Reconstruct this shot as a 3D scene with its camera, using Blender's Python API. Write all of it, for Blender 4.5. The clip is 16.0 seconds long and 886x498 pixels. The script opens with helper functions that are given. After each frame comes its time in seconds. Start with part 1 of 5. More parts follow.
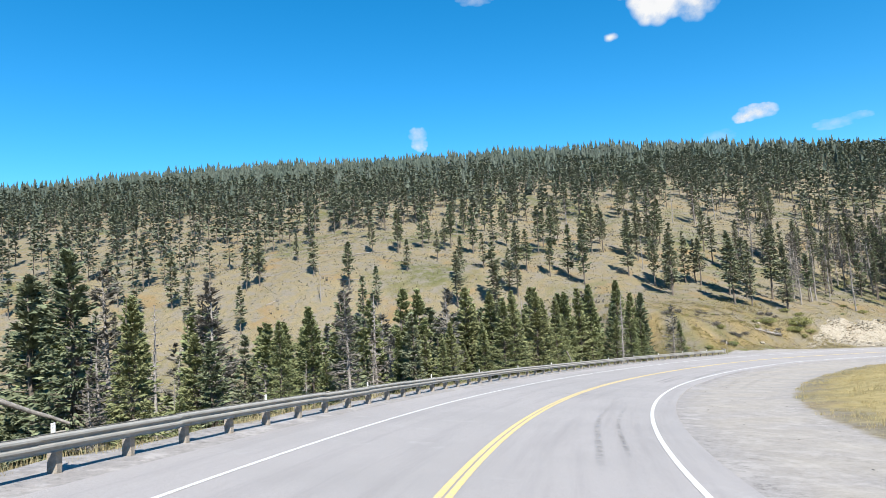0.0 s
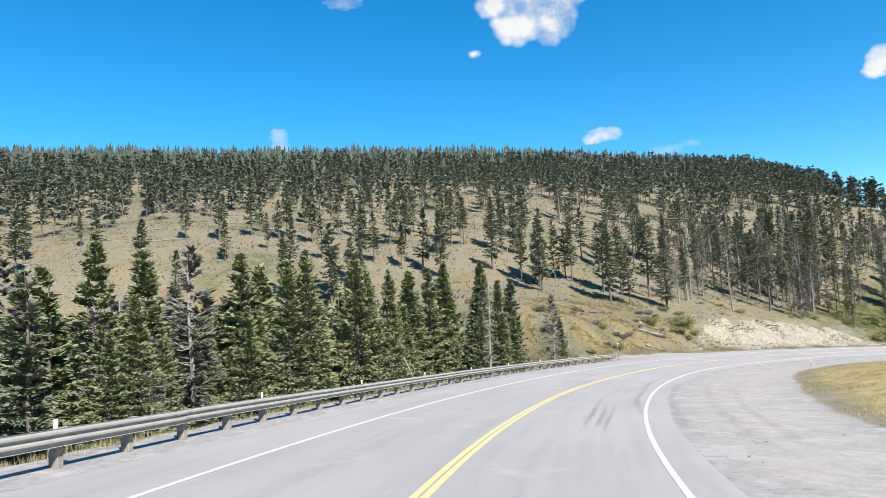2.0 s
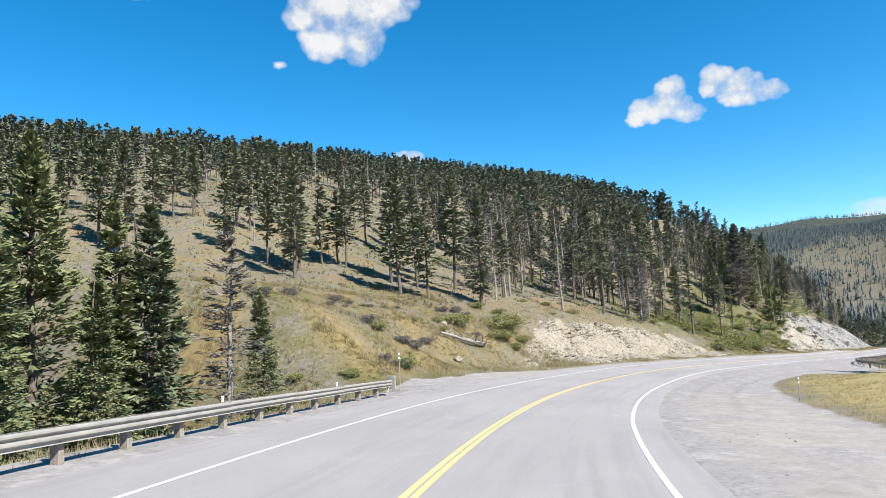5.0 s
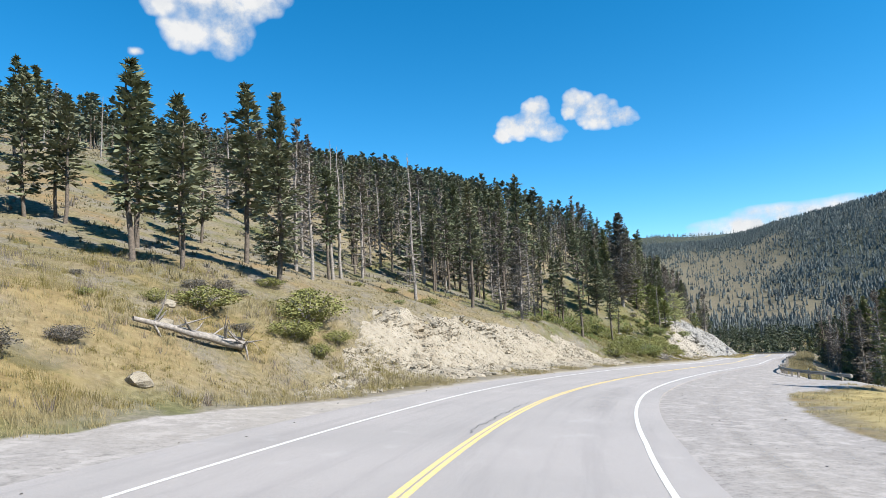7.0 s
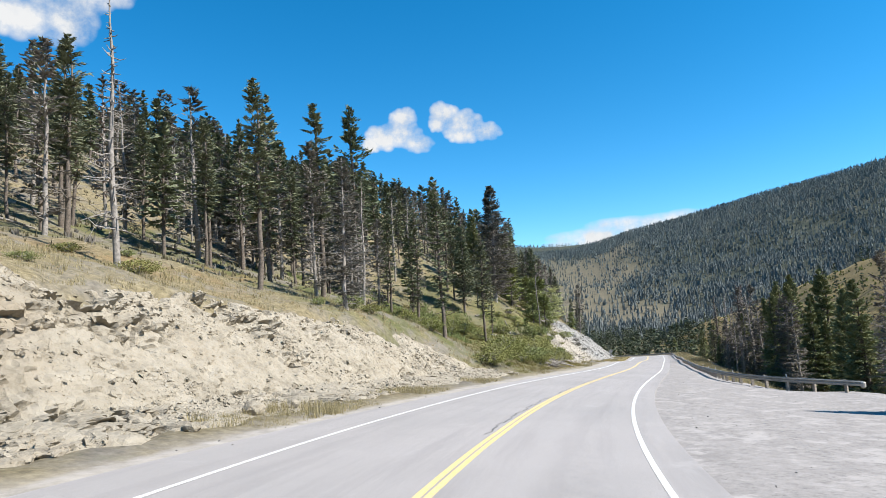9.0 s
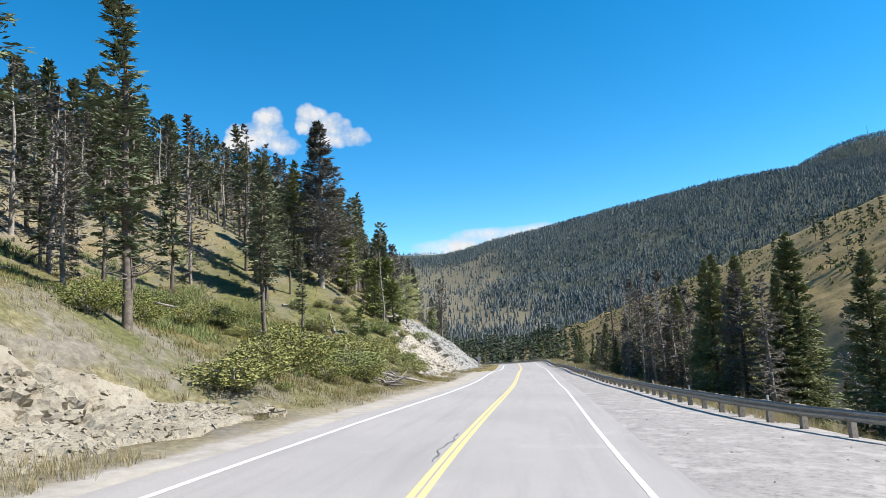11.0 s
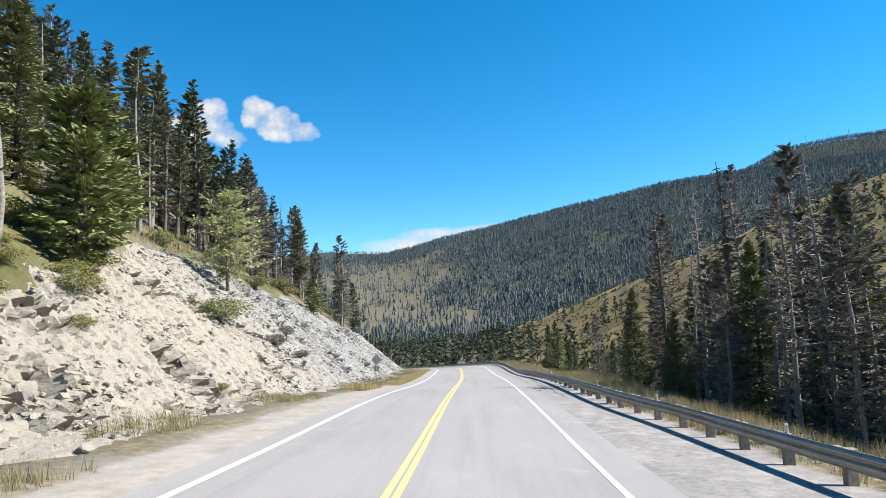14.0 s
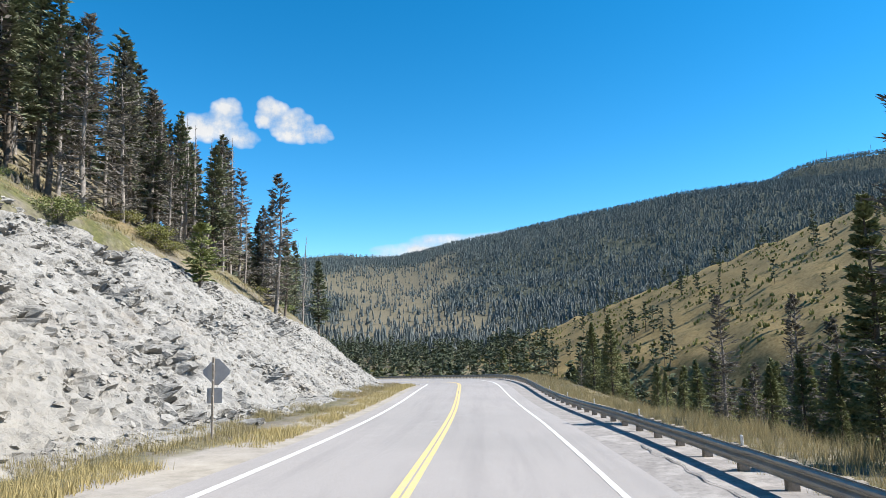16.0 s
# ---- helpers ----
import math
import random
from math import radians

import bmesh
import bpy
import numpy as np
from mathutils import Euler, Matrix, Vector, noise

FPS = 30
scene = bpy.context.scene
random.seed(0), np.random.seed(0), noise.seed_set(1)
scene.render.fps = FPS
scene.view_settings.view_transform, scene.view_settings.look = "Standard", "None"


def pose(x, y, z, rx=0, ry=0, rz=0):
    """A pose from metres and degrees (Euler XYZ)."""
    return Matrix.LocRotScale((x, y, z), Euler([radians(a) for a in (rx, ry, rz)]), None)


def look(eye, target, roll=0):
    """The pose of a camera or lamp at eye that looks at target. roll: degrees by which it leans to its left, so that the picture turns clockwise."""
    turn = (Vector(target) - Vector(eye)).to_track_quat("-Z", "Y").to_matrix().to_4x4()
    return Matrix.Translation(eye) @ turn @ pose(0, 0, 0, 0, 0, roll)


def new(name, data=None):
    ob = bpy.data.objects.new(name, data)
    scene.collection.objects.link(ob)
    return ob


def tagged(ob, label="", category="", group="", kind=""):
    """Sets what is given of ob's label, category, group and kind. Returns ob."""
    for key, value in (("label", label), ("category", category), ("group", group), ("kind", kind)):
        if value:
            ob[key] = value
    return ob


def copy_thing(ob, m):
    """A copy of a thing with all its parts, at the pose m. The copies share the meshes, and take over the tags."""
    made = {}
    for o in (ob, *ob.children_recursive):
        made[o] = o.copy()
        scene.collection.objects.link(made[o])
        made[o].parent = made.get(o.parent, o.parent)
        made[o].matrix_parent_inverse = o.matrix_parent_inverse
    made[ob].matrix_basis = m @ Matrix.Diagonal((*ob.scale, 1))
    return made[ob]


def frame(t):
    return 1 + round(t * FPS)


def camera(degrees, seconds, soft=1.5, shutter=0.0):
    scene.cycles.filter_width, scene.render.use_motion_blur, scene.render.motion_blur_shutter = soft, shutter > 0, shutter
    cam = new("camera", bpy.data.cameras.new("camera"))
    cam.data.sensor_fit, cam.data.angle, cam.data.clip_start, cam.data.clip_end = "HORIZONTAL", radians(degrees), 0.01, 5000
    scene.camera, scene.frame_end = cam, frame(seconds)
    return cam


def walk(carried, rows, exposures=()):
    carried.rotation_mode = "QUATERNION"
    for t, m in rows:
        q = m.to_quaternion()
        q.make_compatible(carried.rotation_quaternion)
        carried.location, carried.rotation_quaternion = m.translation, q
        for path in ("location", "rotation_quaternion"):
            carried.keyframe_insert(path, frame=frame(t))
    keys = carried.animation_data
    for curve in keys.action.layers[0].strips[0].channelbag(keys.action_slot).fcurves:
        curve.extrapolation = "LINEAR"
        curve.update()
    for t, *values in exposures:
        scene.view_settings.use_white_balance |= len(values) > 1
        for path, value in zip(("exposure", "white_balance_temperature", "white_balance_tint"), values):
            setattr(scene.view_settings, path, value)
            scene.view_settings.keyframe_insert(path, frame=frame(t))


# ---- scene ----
cam = camera(70.0, 16.0, 0.6)

# seconds, x, y, z, yaw, pitch, roll
PATH = [
    (0.0, 0.00, 0.00, 0.00, 0.02, 4.45, 3.58),
    (0.5, 1.02, 6.87, -0.70, -3.00, 4.32, 3.50),
    (1.0, 2.45, 13.74, -1.41, -6.12, 4.47, 3.47),
    (1.5, 4.29, 20.60, -2.12, -9.30, 4.51, 3.41),
    (2.0, 6.52, 27.43, -2.81, -12.48, 4.49, 3.17),
    (2.5, 9.14, 34.20, -3.52, -15.63, 4.49, 2.93),
    (3.0, 12.15, 40.90, -4.23, -18.51, 4.69, 2.93),
    (3.5, 15.52, 47.51, -4.92, -21.39, 4.68, 2.65),
    (3.7, 16.96, 50.13, -5.20, -22.57, 4.75, 2.98),
    (4.4, 22.49, 59.10, -6.16, -26.72, 4.99, 3.01),
    (5.1, 28.62, 67.61, -7.06, -30.91, 5.43, 3.06),
    (5.8, 35.32, 75.59, -7.89, -35.10, 5.67, 3.09),
    (6.0, 37.33, 77.76, -8.12, -36.28, 5.59, 2.66),
    (6.5, 42.53, 83.00, -8.71, -39.27, 5.49, 2.60),
    (7.0, 47.97, 87.93, -9.28, -42.24, 5.59, 2.42),
    (7.5, 53.61, 92.57, -9.86, -45.20, 5.64, 2.96),
    (8.0, 59.47, 96.87, -10.41, -48.21, 5.78, 2.96),
    (8.5, 65.56, 100.91, -10.94, -51.08, 6.02, 3.09),
    (9.0, 71.96, 104.67, -11.47, -54.11, 5.96, 3.47),
    (9.5, 78.66, 108.12, -11.99, -57.28, 6.23, 3.36),
    (10.0, 85.64, 111.26, -12.53, -60.41, 5.95, 3.83),
    (10.2, 88.51, 112.41, -12.76, -61.60, 5.98, 3.81),
    (10.9, 98.75, 116.37, -13.55, -65.72, 6.00, 3.42),
    (11.6, 109.39, 119.89, -14.34, -68.72, 6.03, 2.71),
    (12.3, 120.37, 122.93, -15.13, -70.11, 6.05, 2.33),
    (12.5, 123.49, 123.81, -15.36, -70.41, 5.85, 3.42),
    (13.0, 131.22, 126.01, -15.96, -70.72, 5.44, 3.42),
    (13.5, 138.87, 128.17, -16.57, -70.88, 5.78, 3.19),
    (14.0, 146.42, 130.33, -17.15, -70.84, 5.84, 2.87),
    (14.5, 153.88, 132.49, -17.69, -70.73, 6.02, 3.18),
    (15.0, 161.26, 134.64, -18.19, -70.61, 6.45, 2.72),
    (15.5, 168.54, 136.78, -18.62, -70.38, 6.62, 1.98),
    (16.0, 175.72, 138.94, -19.05, -70.08, 6.50, 1.04),
]
walk(cam, [(t, pose(x, y, z, 90 + pitch, roll, yaw)) for t, x, y, z, yaw, pitch, roll in PATH], [(0.0, 1.08), (4.0, 1.04), (7.0, 0.98), (16.0, 1.0)])

# ---- world, sun and exposure ----
SUN_AZ, SUN_EL = 162.0, 45.0          # degrees, clockwise from +y, and above the horizon
world = bpy.data.worlds.new("world")
scene.world = world
world.use_nodes = True
wn, wl = world.node_tree.nodes, world.node_tree.links
sky = wn.new("ShaderNodeTexSky")
sky.sky_type = "NISHITA"
sky.sun_disc = False
sky.sun_elevation = radians(SUN_EL)
sky.sun_rotation = radians(SUN_AZ)
sky.altitude = 1800
sky.air_density = 1.0
sky.dust_density = 0.05
sky.ozone_density = 4.0
deep = wn.new("ShaderNodeHueSaturation")
deep.inputs["Hue"].default_value, deep.inputs["Saturation"].default_value = 0.489, 1.34
wl.new(sky.outputs[0], deep.inputs["Color"])
wl.new(deep.outputs[0], wn["Background"].inputs[0])
wn["Background"].inputs[1].default_value = 0.107
sun_data = bpy.data.lights.new("sun", "SUN")
sun_data.energy, sun_data.angle, sun_data.color = 5.0, radians(0.53), (1.0, 0.95, 0.87)
sun = new("sun", sun_data)
az, el = radians(SUN_AZ), radians(SUN_EL)
sun.matrix_world = look((0, 0, 200), (-200 * math.sin(az) * math.cos(el), -200 * math.cos(az) * math.cos(el), 200 - 200 * math.sin(el)))


# ---- materials ----
def material(name, rough=0.9, metal=0.0, spec=0.3):
    m = bpy.data.materials.new(name)
    m.use_nodes = True
    b = m.node_tree.nodes["Principled BSDF"]
    b.inputs["Roughness"].default_value, b.inputs["Metallic"].default_value = rough, metal
    b.inputs["Specular IOR Level"].default_value = spec
    return m, m.node_tree.nodes, m.node_tree.links, b


def noise_node(n, l, scale, detail=4.0, rough=0.55, coord=None, dim="3D"):
    t = n.new("ShaderNodeTexNoise")
    t.noise_dimensions = dim
    t.inputs["Scale"].default_value, t.inputs["Detail"].default_value, t.inputs["Roughness"].default_value = scale, detail, rough
    if coord is not None:
        l.new(coord, t.inputs["Vector"])
    return t.outputs["Fac"]


def ramp_node(n, l, fac, stops):
    r = n.new("ShaderNodeValToRGB")
    e = r.color_ramp.elements
    while len(e) < len(stops):
        e.new(0.5)
    for k, (p, c) in enumerate(stops):
        e[k].position, e[k].color = p, (*c, 1.0)
    l.new(fac, r.inputs[0])
    return r.outputs[0]


def mix_node(n, l, fac, a, b, kind="MIX"):
    m = n.new("ShaderNodeMix")
    m.data_type, m.blend_type = "RGBA", kind
    for sock, v in ((m.inputs[0], fac), (m.inputs[6], a), (m.inputs[7], b)):
        if hasattr(v, "is_linked"):
            l.new(v, sock)
        elif isinstance(v, tuple):
            sock.default_value = (*v, 1.0)
        else:
            sock.default_value = v
    return m.outputs[2]


def bump_node(n, l, b, height, strength=0.5, distance=0.1):
    k = n.new("ShaderNodeBump")
    k.inputs["Strength"].default_value, k.inputs["Distance"].default_value = strength, distance
    l.new(height, k.inputs["Height"])
    l.new(k.outputs[0], b.inputs["Normal"])


def coords(n, kind="Object"):
    return n.new("ShaderNodeTexCoord").outputs[kind]


def mask(n, l, fac, low, high):
    m = n.new("ShaderNodeMapRange")
    m.inputs[1].default_value, m.inputs[2].default_value = low, high
    l.new(fac, m.inputs[0])
    return m.outputs[0]


def ground_material():
    m, n, l, b = material("ground", 0.97, spec=0.15)
    co = coords(n)
    big = noise_node(n, l, 0.03, 5, 0.6, co)
    mid = noise_node(n, l, 0.35, 5, 0.65, co)
    fine = noise_node(n, l, 4.0, 6, 0.7, co)
    straw = ramp_node(n, l, fine, [(0.28, (0.07, 0.057, 0.034)), (0.5, (0.165, 0.138, 0.082)), (0.72, (0.29, 0.248, 0.155))])
    green = ramp_node(n, l, fine, [(0.25, (0.04, 0.046, 0.018)), (0.55, (0.10, 0.102, 0.042)), (0.8, (0.20, 0.185, 0.09))])
    rust = ramp_node(n, l, fine, [(0.3, (0.11, 0.078, 0.04)), (0.7, (0.25, 0.182, 0.095))])
    soil = ramp_node(n, l, fine, [(0.25, (0.08, 0.071, 0.058)), (0.7, (0.21, 0.19, 0.155))])
    c = mix_node(n, l, mask(n, l, big, 0.52, 0.62), straw, green)
    c = mix_node(n, l, mask(n, l, mid, 0.44, 0.62), c, soil)
    c = mix_node(n, l, mask(n, l, noise_node(n, l, 0.09, 6, 0.7, co), 0.55, 0.66), c, rust)
    clump = noise_node(n, l, 0.55, 7, 0.8, co)
    c = mix_node(n, l, mask(n, l, clump, 0.56, 0.66), c, mix_node(n, l, 0.6, c, (0.06, 0.065, 0.03)))
    gravel = ramp_node(n, l, noise_node(n, l, 5.0, 10, 0.8, co), [(0.32, (0.12, 0.112, 0.107)), (0.48, (0.25, 0.235, 0.225)), (0.72, (0.36, 0.338, 0.325))])
    gravel = mix_node(n, l, mask(n, l, mid, 0.35, 0.7), gravel, mix_node(n, l, mask(n, l, noise_node(n, l, 1.4, 8, 0.75, co), 0.42, 0.6), (0.2, 0.187, 0.18), (0.315, 0.296, 0.284)), "MIX")
    crumbs = mask(n, l, noise_node(n, l, 0.7, 9, 0.78, co), 0.52, 0.57)
    gravel = mix_node(n, l, crumbs, gravel, mix_node(n, l, 0.26, gravel, (0.42, 0.396, 0.38)))
    drift = mask(n, l, noise_node(n, l, 1.3, 9, 0.8, co), 0.6, 0.63)
    gravel = mix_node(n, l, drift, gravel, mix_node(n, l, 0.6, gravel, (0.12, 0.112, 0.105)))
    att = n.new("ShaderNodeAttribute")
    att.attribute_name = "gravel"
    edge = n.new("ShaderNodeMath")
    edge.operation = "MULTIPLY_ADD"
    l.new(mid, edge.inputs[0])
    edge.inputs[1].default_value = 0.5
    l.new(att.outputs["Fac"], edge.inputs[2])
    c = mix_node(n, l, mask(n, l, edge.outputs[0], 0.68, 0.84), c, gravel)
    for key, dark, mid_tone, pale, clumps in (
        ("golden", (0.10, 0.072, 0.034), (0.2, 0.148, 0.066), (0.29, 0.23, 0.11), 0.65),
        ("meadow", (0.17, 0.13, 0.055), (0.3, 0.24, 0.108), (0.39, 0.33, 0.165), 0.3),
        ("lush", (0.035, 0.042, 0.014), (0.095, 0.1, 0.034), (0.21, 0.17, 0.07), 0.65),
        ("sandy", (0.22, 0.198, 0.165), (0.32, 0.29, 0.248), (0.40, 0.368, 0.32), 0.0),
        ("bare", (0.085, 0.075, 0.052), (0.16, 0.137, 0.095), (0.225, 0.195, 0.137), 0.5),
    ):
        field = n.new("ShaderNodeAttribute")
        field.attribute_name = key
        tone = ramp_node(n, l, noise_node(n, l, 1.1, 9, 0.8, co), [(0.33, dark), (0.5, mid_tone), (0.7, pale)])
        tone = mix_node(n, l, mask(n, l, noise_node(n, l, 0.22, 6, 0.75, co), 0.53, 0.62), tone, mix_node(n, l, clumps, tone, (0.06, 0.06, 0.022)))
        c = mix_node(n, l, field.outputs["Fac"], c, tone)
    far = n.new("ShaderNodeAttribute")
    far.attribute_name = "wooded"
    woods = ramp_node(n, l, noise_node(n, l, 0.06, 8, 0.75, co), [(0.3, (0.024, 0.03, 0.024)), (0.52, (0.052, 0.06, 0.045)), (0.7, (0.12, 0.115, 0.085))])
    c = mix_node(n, l, far.outputs["Fac"], c, woods)
    l.new(c, b.inputs["Base Color"])
    bump_node(n, l, b, noise_node(n, l, 11.0, 6, 0.75, co), 0.2, 0.04)
    return m


def asphalt_material():
    m, n, l, b = material("asphalt", 0.8, spec=0.35)
    co = coords(n)
    big = noise_node(n, l, 0.16, 4, 0.6, co)
    grit = noise_node(n, l, 45.0, 3, 0.8, co)
    along, across = n.new("ShaderNodeAttribute"), n.new("ShaderNodeAttribute")
    along.attribute_name, across.attribute_name = "along", "across"
    lane = n.new("ShaderNodeCombineXYZ")
    slow = n.new("ShaderNodeMath")
    slow.operation = "MULTIPLY"
    slow.inputs[1].default_value = 0.05
    l.new(along.outputs["Fac"], slow.inputs[0])
    l.new(slow.outputs[0], lane.inputs[0])
    l.new(across.outputs["Fac"], lane.inputs[1])
    streak = noise_node(n, l, 1.6, 5, 0.65, lane.outputs[0])
    blotch = noise_node(n, l, 0.55, 6, 0.7, co)
    c = ramp_node(n, l, grit, [(0.3, (0.225, 0.21, 0.203)), (0.7, (0.375, 0.352, 0.341))])
    c = mix_node(n, l, mask(n, l, big, 0.42, 0.62), c, mix_node(n, l, 0.5, c, (0.25, 0.238, 0.23)))
    c = mix_node(n, l, mask(n, l, streak, 0.48, 0.7), c, mix_node(n, l, 0.4, c, (0.19, 0.178, 0.175)))
    c = mix_node(n, l, mask(n, l, blotch, 0.6, 0.75), c, mix_node(n, l, 0.4, c, (0.42, 0.40, 0.39)))
    l.new(c, b.inputs["Base Color"])
    bump_node(n, l, b, grit, 0.4, 0.012)
    return m


def paint_material(name, colour):
    m, n, l, b = material(name, 0.6)
    co = coords(n)
    worn = noise_node(n, l, 14.0, 6, 0.8, co)
    l.new(mix_node(n, l, mask(n, l, worn, 0.43, 0.66), colour, (0.33, 0.32, 0.31)), b.inputs["Base Color"])
    return m


def needle_material(name, dark, light, tip, clear=0.06):
    m, n, l, b = material(name, 0.8, spec=0.1)
    info = n.new("ShaderNodeObjectInfo")
    geo = n.new("ShaderNodeNewGeometry")
    c = mix_node(n, l, geo.outputs["Random Per Island"], dark, light)
    c = mix_node(n, l, mask(n, l, info.outputs["Random"], 0.35, 1.3), c, tip)
    big = noise_node(n, l, 0.02, 3, 0.6, n.new("ShaderNodeNewGeometry").outputs["Position"])
    c = mix_node(n, l, mask(n, l, big, 0.45, 0.75), c, tip)
    l.new(c, b.inputs["Base Color"])
    t = n.new("ShaderNodeBsdfTranslucent")
    l.new(c, t.inputs["Color"])
    x = n.new("ShaderNodeMixShader")
    x.inputs[0].default_value = clear
    l.new(b.outputs[0], x.inputs[1])
    l.new(t.outputs[0], x.inputs[2])
    l.new(x.outputs[0], n["Material Output"].inputs["Surface"])
    return m


def bark_material(name, low, high):
    m, n, l, b = material(name, 0.95, spec=0.15)
    co = coords(n)
    f = noise_node(n, l, 7.0, 6, 0.7, co)
    l.new(ramp_node(n, l, f, [(0.3, low), (0.7, high)]), b.inputs["Base Color"])
    bump_node(n, l, b, f, 0.7, 0.04)
    return m


def rock_material(name, low, mid, high, stain, stained, soil=None):
    m, n, l, b = material(name, 0.95, spec=0.15)
    co = coords(n)
    pos = n.new("ShaderNodeNewGeometry").outputs["Position"]
    big = noise_node(n, l, 0.16, 7, 0.7, pos)
    mid_noise = noise_node(n, l, 0.9, 8, 0.72, pos)
    fine = noise_node(n, l, 6.0, 9, 0.8, pos)
    c = ramp_node(n, l, mid_noise, [(0.3, low), (0.46, mid), (0.68, high)])
    c = mix_node(n, l, mask(n, l, big, stained, stained + 0.14), c, mix_node(n, l, 0.6, c, stain))
    if soil:
        axis = n.new("ShaderNodeSeparateXYZ")
        l.new(pos, axis.inputs[0])
        c = mix_node(n, l, mask(n, l, axis.outputs[0], 192.0, 174.0), c, mix_node(n, l, 0.85, c, soil))
    c = mix_node(n, l, mask(n, l, fine, 0.5, 0.3), c, mix_node(n, l, 0.45, c, low))
    geo = n.new("ShaderNodeNewGeometry")
    c = mix_node(n, l, mask(n, l, geo.outputs["Random Per Island"], 0.7, 2.4), c, low)
    l.new(c, b.inputs["Base Color"])
    chips = n.new("ShaderNodeTexVoronoi")
    chips.inputs["Scale"].default_value = 3.4
    warp = n.new("ShaderNodeVectorMath")
    warp.operation = "MULTIPLY_ADD"
    warp.inputs[1].default_value = (1.0, 1.0, 2.2)
    l.new(pos, warp.inputs[0])
    l.new(noise_node(n, l, 2.0, 4, 0.6, pos), warp.inputs[2])
    l.new(warp.outputs[0], chips.inputs["Vector"])
    both = n.new("ShaderNodeMath")
    both.operation = "MULTIPLY_ADD"
    l.new(chips.outputs["Distance"], both.inputs[0])
    both.inputs[1].default_value = 0.9
    l.new(fine, both.inputs[2])
    bump_node(n, l, b, both.outputs[0], 0.8, 0.06)
    return m


def metal_material(name, colour, rough):
    m, n, l, b = material(name, rough, 0.25)
    co = coords(n)
    f = noise_node(n, l, 3.0, 5, 0.6, co)
    l.new(mix_node(n, l, f, tuple(0.45 * v for v in colour), colour), b.inputs["Base Color"])
    return m


GROUND, ASPHALT = ground_material(), asphalt_material()
CREAM = rock_material("cream_rock", (0.18, 0.157, 0.12), (0.285, 0.254, 0.20), (0.35, 0.318, 0.26), (0.26, 0.215, 0.155), 0.56)
ROCK = rock_material("grey_rock", (0.13, 0.127, 0.12), (0.27, 0.263, 0.248), (0.36, 0.352, 0.332), (0.31, 0.27, 0.225), 0.57, (0.37, 0.332, 0.27))


def smear_material():
    m, n, l, b = material("rubber_smear", 0.85)
    b.inputs["Base Color"].default_value = (0.11, 0.105, 0.10, 1)
    att = n.new("ShaderNodeAttribute")
    att.attribute_name = "fade"
    mul = n.new("ShaderNodeMath")
    mul.operation = "MULTIPLY"
    l.new(att.outputs["Fac"], mul.inputs[0])
    l.new(mask(n, l, noise_node(n, l, 2.5, 6, 0.75, coords(n)), 0.36, 1.2), mul.inputs[1])
    l.new(mul.outputs[0], b.inputs["Alpha"])
    return m


SKID = smear_material()
DARK_STONE = rock_material("dark_stone", (0.10, 0.095, 0.09), (0.19, 0.18, 0.17), (0.26, 0.25, 0.235), (0.15, 0.13, 0.1), 0.6)
WHITE, YELLOW = paint_material("white_paint", (0.72, 0.72, 0.70)), paint_material("yellow_paint", (0.70, 0.51, 0.16))
NEEDLE = needle_material("needles", (0.07, 0.09, 0.054), (0.195, 0.222, 0.132), (0.19, 0.195, 0.128))
# Aerial haze is painted into these needles as a paler, bluish grey.
NEEDLE_HAZE = needle_material("needles_painted_haze", (0.055, 0.073, 0.074), (0.135, 0.158, 0.152), (0.142, 0.157, 0.15))
NEEDLE_FAR = needle_material("needles_far", (0.05, 0.068, 0.046), (0.15, 0.175, 0.11), (0.14, 0.152, 0.112))
# Darkened to paint in the self-shadow that the plain cone trees lack.
NEEDLE_SELF_SHADE = needle_material("needles_self_shade", (0.038, 0.052, 0.042), (0.095, 0.115, 0.09), (0.1, 0.112, 0.092))
NEEDLE_DEAD = needle_material("dead_twigs", (0.10, 0.092, 0.085), (0.22, 0.20, 0.18), (0.20, 0.16, 0.13), 0.1)
LEAF = needle_material("shrub_leaves", (0.085, 0.1, 0.03), (0.25, 0.26, 0.09), (0.26, 0.25, 0.1))
NEEDLE_FIR = needle_material("fir_needles", (0.105, 0.125, 0.06), (0.215, 0.24, 0.115), (0.21, 0.22, 0.11))
DULL = needle_material("dull_grass", (0.09, 0.078, 0.05), (0.21, 0.187, 0.12), (0.165, 0.15, 0.085), 0.3)
STRAW = needle_material("dry_grass", (0.20, 0.165, 0.09), (0.42, 0.365, 0.22), (0.31, 0.265, 0.14), 0.3)
HERB = needle_material("green_grass", (0.06, 0.072, 0.022), (0.21, 0.205, 0.072), (0.25, 0.2, 0.08), 0.3)
NEEDLE_GREY = needle_material("grey_needles", (0.06, 0.062, 0.052), (0.19, 0.185, 0.16), (0.17, 0.15, 0.13), 0.2)
NEEDLE_YOUNG = needle_material("young_needles", (0.085, 0.115, 0.04), (0.25, 0.29, 0.12), (0.22, 0.24, 0.10))
GOLD = needle_material("golden_grass", (0.28, 0.23, 0.11), (0.52, 0.44, 0.24), (0.42, 0.35, 0.17), 0.3)
LEAF_PALE = needle_material("pale_leaves", (0.22, 0.26, 0.11), (0.42, 0.46, 0.23), (0.42, 0.43, 0.22), 0.35)
BARK, BARK_DEAD = bark_material("bark", (0.06, 0.05, 0.042), (0.20, 0.17, 0.142)), bark_material("dead_wood", (0.13, 0.12, 0.11), (0.36, 0.33, 0.30))
